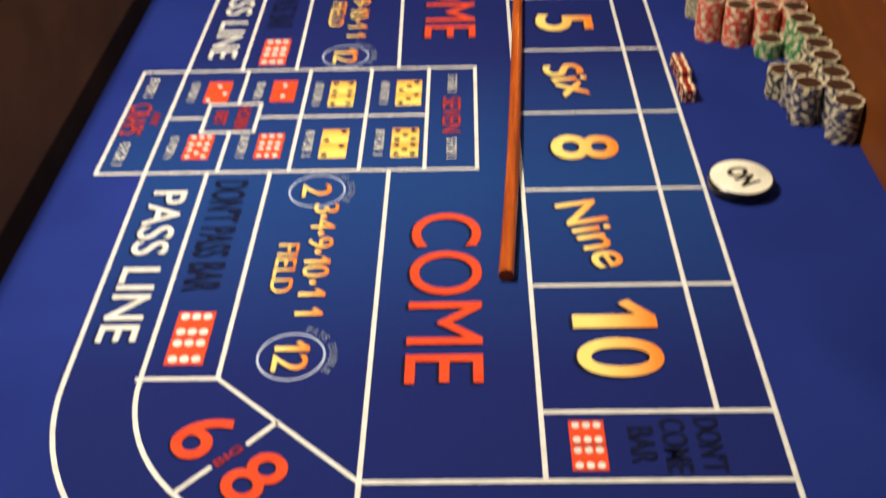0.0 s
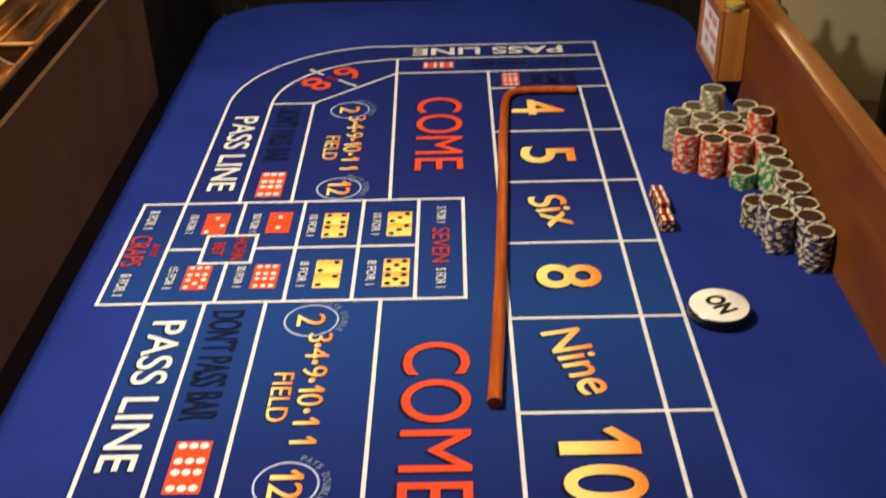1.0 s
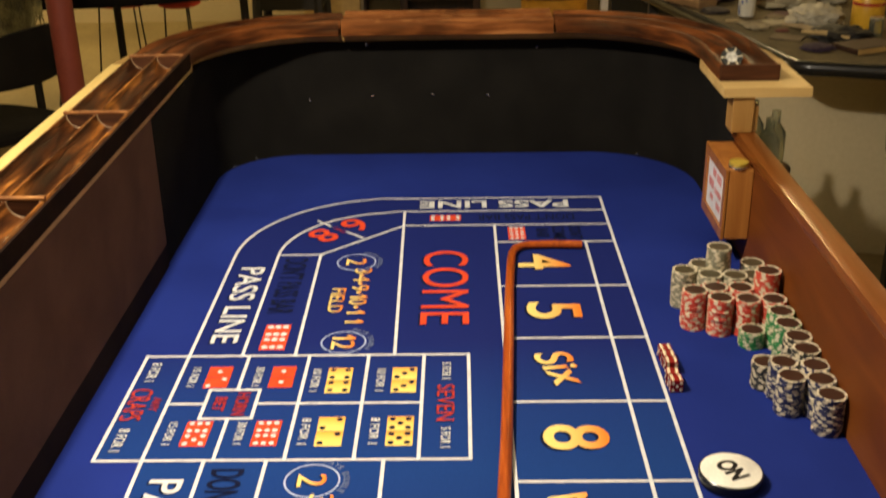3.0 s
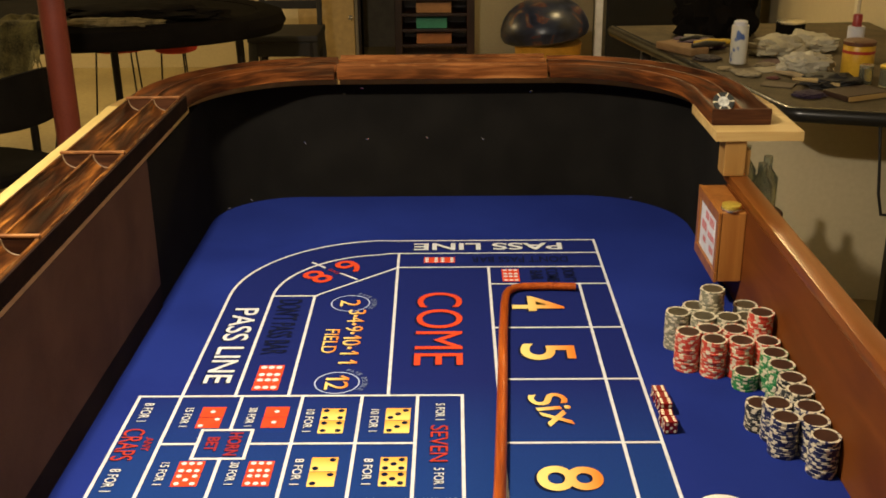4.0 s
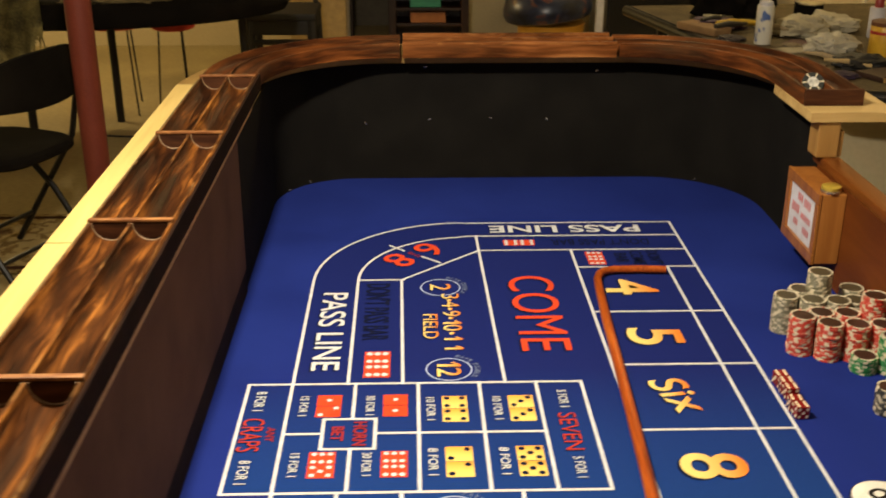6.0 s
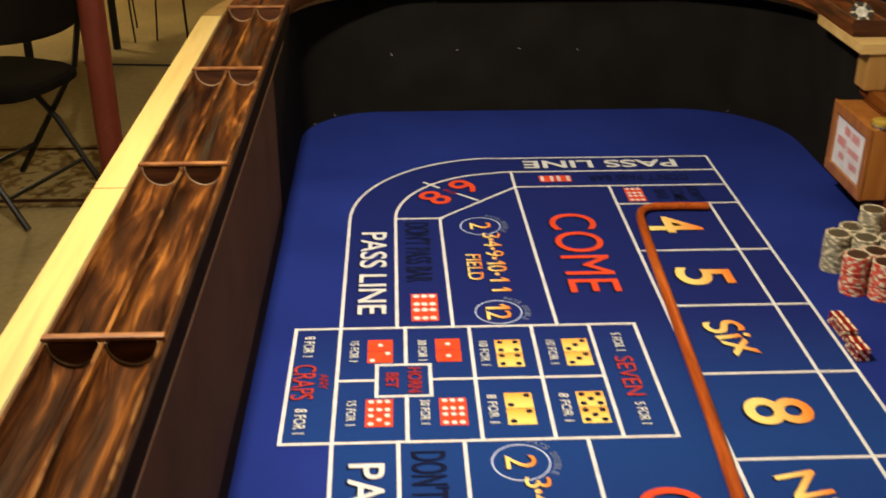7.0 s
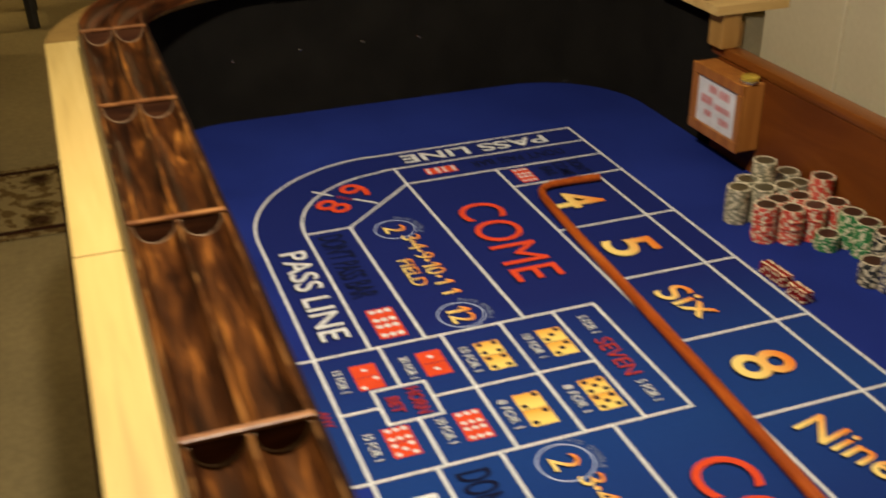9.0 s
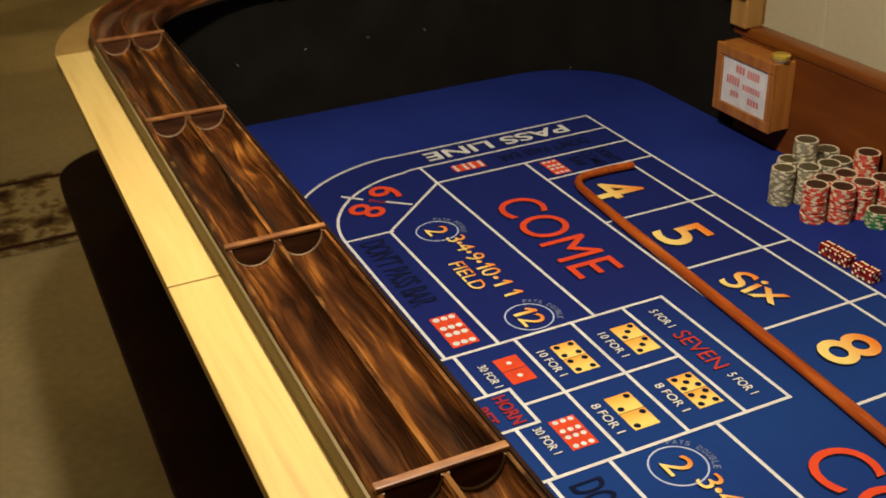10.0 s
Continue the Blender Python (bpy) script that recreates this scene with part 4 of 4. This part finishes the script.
TX, TY, TRX, TRY = -1.75, 3.92, 1.05, 0.57
pt = thing("poker_table", (TX, TY, 0), "dark oval card table with a thick padded edge", "table")
oval = Matrix.Diagonal((TRX, TRY, 1, 1))
part("padded_edge", lathe([(0.93, 0.64), (0.98, 0.65), (1.0, 0.69), (0.985, 0.732), (0.93, 0.75), (0.87, 0.738), (0.87, 0.64)], 64, None, oval), M_TABLEDARK, pt, "thick black padded edge", True)
part("tabletop", lathe([(0.868, 0.66), (0.868, 0.7355), (0.0, 0.7355)], 64, None, oval), M_TABLEDARK, pt, "", True)
for lx, ly in ((-0.18, -0.12), (0.8, 0.1), (-0.7, 0.1), (0.1, 0.35)):
    part("leg", tube([(lx, ly, 0.66), (lx * 1.02, ly * 1.02, 0.0)], 0.02, 10), M_STEELBLK, pt, "", True)


def cloth(name, pts_fn, nu, nv, mat, loc, label, cat):
    t = bmesh.new()
    g = [[t.verts.new(pts_fn(i / nu, j / nv)) for j in range(nv + 1)] for i in range(nu + 1)]
    for i in range(nu):
        for j in range(nv):
            t.faces.new((g[i][j], g[i + 1][j], g[i + 1][j + 1], g[i][j + 1]))
    bmesh.ops.solidify(t, geom=t.faces[:], thickness=0.006)
    return solid(name, t, mat, loc, label, cat, smooth=True)


M_THROW = mottled("olive_throw", (0.05, 0.042, 0.017), (0.3, 0.25, 0.085), 14, 0.95, 120, 0.4)


def drape(u, v):
    """Over the round edge: v under 0.6 lies on the table, past that it hangs."""
    a = radians(260 + 14 * u)
    r = 0.55 + 0.48 * min(v / 0.6, 1) + 0.012 * math.sin(22 * u + 3 * v)
    z = 0.776 + 0.018 * math.sin(15 * u) * math.sin(9 * v) ** 2 if v < 0.6 else 0.77 - (v - 0.6) * (0.2 + 0.5 * (1 - abs(2 * u - 1)) + 0.08 * math.sin(19 * u))
    return (TRX * r * math.cos(a), TRY * r * math.sin(a), z)


thr = cloth("fringed_throw", drape, 30, 24, M_THROW, (TX, TY, 0), "olive and grey fringed throw draped over the card table edge", "blanket")
t = bmesh.new()
for i in range(60):
    x, y, z = drape(i / 59, 1.0)
    tube([(x, y, z + 0.005), (x + rng.uniform(-0.01, 0.01), y - 0.005, z - 0.04), (x + rng.uniform(-0.02, 0.02), y, z - rng.uniform(0.07, 0.13))], [0.005, 0.004, 0.002], 5, t)
part("fringe", t, M_THROW, thr, "loose hanging fringe")
M_RED = mottled("red_cloth", (0.5, 0.03, 0.015), (0.62, 0.06, 0.03), 20, 0.8, 200, 0.2)
for x, y, w in ((-1.69, 4.52, 1.15), (-1.37, 4.44, 0.7)):
    sc = thing("stool", (x, y, 0), "low stool with a red cushion and thin metal legs", "stool")
    part("cushion", lathe([(0.13 * w, 0.45), (0.155 * w, 0.458), (0.16 * w, 0.475), (0.155 * w, 0.492), (0.12 * w, 0.505)], 24), M_RED, sc, "red cushion", True)
    for a in (70, 190, 310):
        part("leg", tube([(0.11 * w * math.cos(radians(a)), 0.11 * w * math.sin(radians(a)), 0.455), (0.15 * w * math.cos(radians(a)), 0.15 * w * math.sin(radians(a)), 0)], 0.005, 6), M_STEELBLK, sc)

bs = thing("bar_chair", (-0.86, 5.0, 0), "black painted wooden bar chair with a slatted back", "chair")
part("seat", box(-0.2, 0.2, -0.2, 0.2, 0.42, 0.46, 0.01), M_BLACKMAT, bs)
for sx in (-0.17, 0.17):
    for sy in (-0.17, 0.17):
        part("leg", tube([(sx, sy, 0.42), (sx * 1.1, sy * 1.1, 0)], 0.028, 8), M_BLACKMAT, bs)
    part("back_post", tube([(sx, 0.17, 0.45), (sx, 0.22, 0.95)], 0.016, 8), M_BLACKMAT, bs)
for zz in (0.55, 0.66, 0.76):
    part("slat", box(-0.16, 0.16, 0.19, 0.21, zz, zz + 0.05, 0.005), M_BLACKMAT, bs)
part("back_rail", box(-0.19, 0.19, 0.205, 0.23, 0.85, 0.95, 0.008), M_BLACKMAT, bs)
for zz in (0.18, 0.3):
    part("crossbar", tube([(-0.18, -0.18, zz), (0.18, -0.18, zz)], 0.016, 8), M_BLACKMAT, bs)
part("apron", box(-0.19, 0.19, -0.19, 0.19, 0.34, 0.42, 0.006), M_BLACKMAT, bs)

shelf = thing("dark_shelf", (-0.01, 5.95, 0), "tall dark shelf holding colourful boxes", "shelf")
for x0, x1 in ((-0.27, -0.22), (0.2, 0.25)):
    part("upright", box(x0, x1, -0.15, 0.15, 0, 1.7, 0.004), M_MAHOG, shelf)
part("back", box(-0.22, 0.2, 0.13, 0.15, 0, 1.7), M_MAHOG, shelf)
for z in (0.2, 0.3, 0.4, 0.5, 0.75, 1.0, 1.3, 1.66):
    part("board", box(-0.22, 0.2, -0.15, 0.13, z, z + 0.018, 0.002), M_MAHOG, shelf)
cols = [(0.42, 0.16, 0.05), (0.05, 0.3, 0.2), (0.4, 0.2, 0.08), (0.07, 0.33, 0.24)]
for i, z in enumerate((0.2, 0.3, 0.4, 0.5)):
    solid("box", box(-0.13, 0.1 - 0.03 * (i % 2), -0.12, 0.08, z + 0.0185, z + 0.085, 0.005), plain("box_colour", cols[i], 0.6), (-0.01, 5.95, 0), "coloured cardboard box lying on the dark shelf", "box", "boxes on the shelf")

M_CUSH, nt, bs_ = nodes_of("printed_cushion", 0.3)
vo = node(nt, "ShaderNodeTexNoise", Scale=9.0, Detail=6.0, Distortion=1.2)
nt.links.new(coords(nt), vo.inputs["Vector"])
nt.links.new(ramp(nt, vo.outputs["Fac"], [(0.38, (0.004, 0.007, 0.018)), (0.5, (0.01, 0.018, 0.05)), (0.575, (0.025, 0.03, 0.055)), (0.62, (0.1, 0.025, 0.02)), (0.66, (0.12, 0.1, 0.08)), (0.72, (0.2, 0.12, 0.05))]), bs_.inputs["Base Color"])
pc = thing("cushion_stool", (0.605, 4.5, 0), "yellow tub with a tilted dark blue printed cushion on it", "stool")
part("tub", lathe([(0.14, 0), (0.16, 0.03), (0.175, 0.44), (0.18, 0.47), (0.16, 0.47)], 32), plain("yellow_tub", (0.6, 0.3, 0.03), 0.5), pc, "yellow plastic tub", True)
t = lathe([(0.0, -0.055), (0.15, -0.06), (0.2, -0.058), (0.225, -0.045), (0.236, -0.015), (0.232, 0.02), (0.215, 0.06), (0.185, 0.1), (0.14, 0.133), (0.08, 0.153), (0.0, 0.16)], 48, None, pose(-0.02, 0, 0.545, 0, -7, 0))
part("cushion", t, M_CUSH, pc, "dark blue glossy printed cushion", True)
solid("black_cabinet", box(-0.42, 0.42, -0.3, 0.3, 0, 1.75, 0.012), M_BLACKGLOSS, (1.36, 5.0, 0), "tall glossy black cabinet", "cabinet")
solid("light_strip", box(-0.02, 0.02, -0.02, 0.02, 0, 1.6, 0.004), M_PAPER, (0.9, 4.72, 0), "pale narrow post beside the black cabinet", "post")

# workbench with clutter
wb = thing("workbench", (0, 0, 0), "grey-topped work table with a black rounded edge", "table")
TOP = [(1.12, 1.9), (1.88, 1.68), (1.88, 3.4), (0.78, 3.35)]
t = bmesh.new()
up, dn = [t.verts.new((x, y, 0.748)) for x, y in TOP], [t.verts.new((x, y, 0.715)) for x, y in TOP]
t.faces.new(up)
t.faces.new(dn[::-1])
for k in range(4):
    t.faces.new((dn[k], dn[(k + 1) % 4], up[(k + 1) % 4], up[k]))
part("top", t, mottled("bench_top", (0.055, 0.04, 0.018), (0.13, 0.097, 0.047), 9, 0.7, 80, 0.15, 0, 0.25), wb, "stained grey-brown top")
part("edge", tube([(1.88, 1.68, 0.728), (1.15, 1.892, 0.728), (1.115, 1.91, 0.728), (1.105, 1.94, 0.728), (0.78, 3.35, 0.728)], 0.0235, 10), M_BLACKGLOSS, wb, "black rounded edge", True)
for lx, ly in ((1.47, 1.87), (0.9, 3.2), (1.78, 3.2)):
    part("leg", box(lx - 0.02, lx + 0.02, ly - 0.02, ly + 0.02, 0, 0.715, 0.004), M_BLACKMAT, wb)
part("cord", tube([(1.36, 1.83, 0.72), (1.37, 1.82, 0.6), (1.38, 1.82, 0.5), (1.4, 1.83, 0.43), (1.44, 1.85, 0.42)], 0.005, 6), M_BLACKMAT, wb, "black cord")
# added board: gives the pale area under the bench in place of the wall
solid("wall_stand_in", box(0, 0.85, 0, 0.02, 0, 0.7, 0.003), M_WALL, (1.04, 2.28, 0), "pale board added in place of the wall beneath the work table", "board", rz=-14)
BZ = 0.749


def can(name, x, y, r, h, mat, label, cat, lid=None, z=BZ):
    o = thing(name, (x, y, z), label, cat)
    part("body", lathe([(r * 0.96, 0), (r, 0.004), (r, h - 0.004), (r * 0.95, h)], 24), mat, o, "", True)
    if lid:
        part("lid", lathe([(r * lid[0], h), (r * lid[0], h + lid[1]), (r * lid[0] * 0.85, h + lid[1] + 0.003)], 20), lid[2], o, "", True)
    return o


M_SPRAY, nt, bs_ = nodes_of("white_blue_label", 0.4)
nt.links.new(ramp(nt, noise_out(nt, coords(nt, (1, 1, 0.6)), 22, 2), [(0.36, (0.06, 0.12, 0.35)), (0.4, (0.6, 0.6, 0.54)), (0.7, (0.7, 0.68, 0.6))]), bs_.inputs["Base Color"])
M_YEL = mottled("yellow_tin", (0.6, 0.33, 0.02), (0.75, 0.45, 0.04), 8, 0.4, 90, 0.05)
M_BROWN = plain("brown_lid", (0.12, 0.04, 0.015), 0.5)
can("spray_can", 1.115, 2.56, 0.03, 0.135, M_SPRAY, "white and blue spray can on the work table", "can", (0.8, 0.012, M_PAPER))
tin = can("stain_tin", 1.46, 2.34, 0.052, 0.105, M_YEL, "yellow tin of wood stain with a brown lid", "tin", (1.02, 0.012, M_BROWN))
part("band", lathe([(0.0525, 0.078), (0.0525, 0.088)], 24), plain("red_band", (0.4, 0.03, 0.02), 0.4), tin, "red band")
can("bottle", 1.56, 2.66, 0.03, 0.11, M_PAPER, "pale bottle with a dark red cap", "bottle", (0.55, 0.04, plain("dark_red_cap", (0.3, 0.03, 0.03), 0.4)))
can("glass_jar", 1.5, 2.17, 0.026, 0.06, M_GLASS, "small clear glass jar", "jar", (1.03, 0.008, M_BRASS))
can("glass_jar", 1.44, 2.2, 0.022, 0.055, M_GLASS, "small clear glass jar", "jar", (1.03, 0.008, M_SILVER))
can("bottle", 1.47, 2.0, 0.018, 0.065, plain("teal_plastic", (0.06, 0.3, 0.28), 0.4), "small teal plastic bottle", "bottle", (0.6, 0.015, M_PAPER))
can("bowl", 1.3, 2.75, 0.05, 0.035, plain("olive_bowl", (0.25, 0.24, 0.12), 0.4), "shallow olive bowl on the work table", "bowl", (1.02, 0.006, M_BLACKMAT))
solid("wood_sample", box(-0.085, 0.085, -0.055, 0.055, 0, 0.016, 0.002), plain("dark_stain", (0.035, 0.014, 0.008), 0.5), (1.36, 2.05, BZ), "dark stained sample board with a raw edge", "board", rz=24)
solid("sample_edge", box(-0.085, 0.085, -0.003, 0.0, 0, 0.015, 0.001), M_PINEX, (1.383, 1.995, BZ), "raw pine strip lying along the sample board", "wood strip", rz=24)
solid("card_sheet", box(-0.045, 0.045, -0.1, 0.1, 0, 0.028, 0.008), plain("brown_card", (0.24, 0.14, 0.06), 0.8), (0.96, 2.78, BZ), "brown cardboard piece on the work table", "cardboard", rz=30)


def crumpled(name, loc, sx, sy, sz, mat, label, cat, seed):
    t = bmesh.new()
    bmesh.ops.create_icosphere(t, subdivisions=4, radius=1)
    for v in t.verts:
        n = noise.noise(v.co * 2.2 + Vector((seed, 0, 0))) * 0.3 + noise.noise(v.co * 5 + Vector((0, seed, 0))) * 0.2 + noise.noise(v.co * 11) * 0.07
        c = v.co * (1 + n)
        v.co = (c.x * sx, c.y * sy, max(0.0, (c.z + 0.55) * sz * 0.8))
    return solid(name, t, mat, loc, label, cat, smooth=True)


M_BAG = plain("white_plastic", (0.44, 0.41, 0.32), 0.5)
crumpled("plastic_bag", (1.3, 2.38, BZ), 0.09, 0.07, 0.055, M_BAG, "crumpled white plastic bag", "bag", 3)
crumpled("plastic_bag", (1.3, 2.7, BZ), 0.1, 0.07, 0.06, plain("cream_rag", (0.42, 0.38, 0.26), 0.7), "crumpled cream rag on the table", "rag", 9)
crumpled("dark_cloth", (1.32, 2.17, BZ), 0.095, 0.06, 0.035, M_BLACKMAT, "crumpled dark cloth on the table", "cloth", 5)
crumpled("dark_cloth", (1.21, 2.04, BZ), 0.05, 0.04, 0.014, plain("purple_cloth", (0.03, 0.015, 0.04), 0.8), "small dark purple cloth", "cloth", 12)
crumpled("dark_cloth", (1.03, 2.86, BZ), 0.1, 0.09, 0.03, plain("purple_bag", (0.05, 0.02, 0.06), 0.7), "dark purple cloth heap", "cloth", 15)
for (x0, y0), (x1, y1), c in (((1.19, 2.16), (1.33, 2.12), (0.5, 0.36, 0.16)), ((1.05, 2.82), (1.2, 2.86), (0.6, 0.42, 0.04)), ((1.0, 2.95), (1.12, 2.9), (0.55, 0.5, 0.3)), ((1.16, 2.27), (1.27, 2.22), (0.4, 0.3, 0.16))):
    br = solid("paint_brush", tube([(x0, y0, BZ + 0.03), ((x0 + x1) / 2, (y0 + y1) / 2, BZ + 0.028), (x1, y1, BZ + 0.012)], [0.004, 0.008, 0.011], 8), plain("brush_colour", c, 0.5), label="slim paint brush lying across the clutter", category="brush", smooth=True)
crumpled("black_bag", (1.16, 3.12, BZ), 0.16, 0.1, 0.2, M_TABLEDARK, "large limp black bag standing on the table", "bag", 21)
crumpled("dark_blanket", (-1.3, 3.7, 0.737), 0.36, 0.16, 0.06, M_TABLEDARK, "dark folded blanket lying on the card table", "blanket", 31)
crumpled("tan_cloth", (-1.4, 3.5, 0.74), 0.22, 0.05, 0.03, mottled("tan_wool", (0.1, 0.075, 0.03), (0.26, 0.2, 0.09), 30, 0.95, 200, 0.4), "crumpled tan woollen cloth on the card table", "cloth", 35)

for x, y, s, c in ((1.05, 2.45, 0.03, (0.3, 0.24, 0.14)), (1.2, 2.5, 0.035, (0.2, 0.16, 0.1)), (1.17, 2.3, 0.022, (0.12, 0.03, 0.03)), (1.02, 2.62, 0.05, (0.04, 0.03, 0.03)), (1.1, 2.35, 0.04, (0.35, 0.3, 0.2)), (1.14, 2.9, 0.04, (0.4, 0.35, 0.25)), (1.4, 2.6, 0.06, (0.34, 0.3, 0.2)), (1.22, 2.85, 0.045, (0.5, 0.46, 0.35))):
    crumpled("paper_scrap", (x, y, BZ), s, s * 0.8, s * 0.3, plain("scrap_colour", c, 0.8), "small crumpled scrap among the table clutter", "scrap", x * 40)
# more clutter at the far end of the work table
crumpled("white_rag", (1.43, 2.78, BZ), 0.11, 0.07, 0.055, plain("white_rag_cloth", (0.5, 0.46, 0.33), 0.8), "crumpled off-white rag on the work table", "rag", 44)
can("dark_pot", 1.42, 2.98, 0.055, 0.07, M_TABLEDARK, "dark open pot at the back of the work table", "pot", (1.02, 0.006, M_SILVER))
for x0, y0, x1, y1, c, lab in ((0.98, 2.7, 1.12, 2.78, (0.03, 0.028, 0.025), "black handled hand tool"), (1.0, 2.76, 1.16, 2.8, (0.62, 0.4, 0.03), "yellow handled hand tool"), (0.96, 2.82, 1.1, 2.9, (0.025, 0.024, 0.022), "black handled hand tool"), (1.14, 2.72, 1.24, 2.66, (0.3, 0.24, 0.14), "short tan wooden stick")):
    solid("hand_tool", tube([(x0, y0, BZ + 0.035), (0.6 * x0 + 0.4 * x1, 0.6 * y0 + 0.4 * y1, BZ + 0.037), (x1, y1, BZ + 0.03)], [0.008, 0.012, 0.006], 8), plain("tool_colour", c, 0.5), label=lab + " lying on the clutter", category="tool", group="tools on the work table", smooth=True)
for x, y, rz, sx, c in ((1.2, 2.44, 20, 0.06, (0.4, 0.36, 0.26)), (1.16, 2.2, -30, 0.05, (0.16, 0.12, 0.07)), (1.24, 2.56, 50, 0.05, (0.1, 0.05, 0.05)), (1.1, 2.42, 10, 0.045, (0.3, 0.26, 0.18))):
    solid("sandpaper_sheet", box(-sx, sx, -0.7 * sx, 0.7 * sx, 0, 0.004, 0.001), plain("sheet_colour", c, 0.8), (x, y, BZ + 0.0005), "small sheet of paper lying flat on the work table", "paper", "sheets on the work table", rz=rz)
# under the bench
stand = thing("bottle_stand", (0.92, 1.57, 0), "slim dark wooden stand holding empty glass bottles", "stand")
part("top", lathe([(0.09, 0.52), (0.095, 0.525), (0.095, 0.537), (0.09, 0.54)], 24), M_MAHOG, stand, "", True)
for a in (90, 210, 330):
    part("leg", tube([(0.06 * math.cos(radians(a)), 0.06 * math.sin(radians(a)), 0.525), (0.085 * math.cos(radians(a)), 0.085 * math.sin(radians(a)), 0)], 0.012, 8), M_MAHOG, stand)
for x, y, m, h in ((0.872, 1.555, M_GLASS, 0.18), (0.935, 1.52, M_GLASS, 0.15), (0.915, 1.62, M_GLASS, 0.17), (0.968, 1.585, M_GLASS, 0.15)):
    solid("glass_bottle", lathe([(0.03, 0), (0.031, 0.004), (0.031, h * 0.6), (0.012, h * 0.78), (0.012, h), (0.01, h)], 20), m, (x, y, 0.5415), "empty glass bottle standing on the stand", "bottle", "bottles on the stand", smooth=True)

solid("floor_cable", tube([(-1.75, 4.02, 0.006), (-1.6, 3.98, 0.006), (-1.42, 3.965, 0.006), (-1.27, 3.95, 0.006), (-1.1, 3.98, 0.006)], 0.005, 6), M_BLACKMAT, label="thin black cable lying across the floor", category="cable", smooth=True)
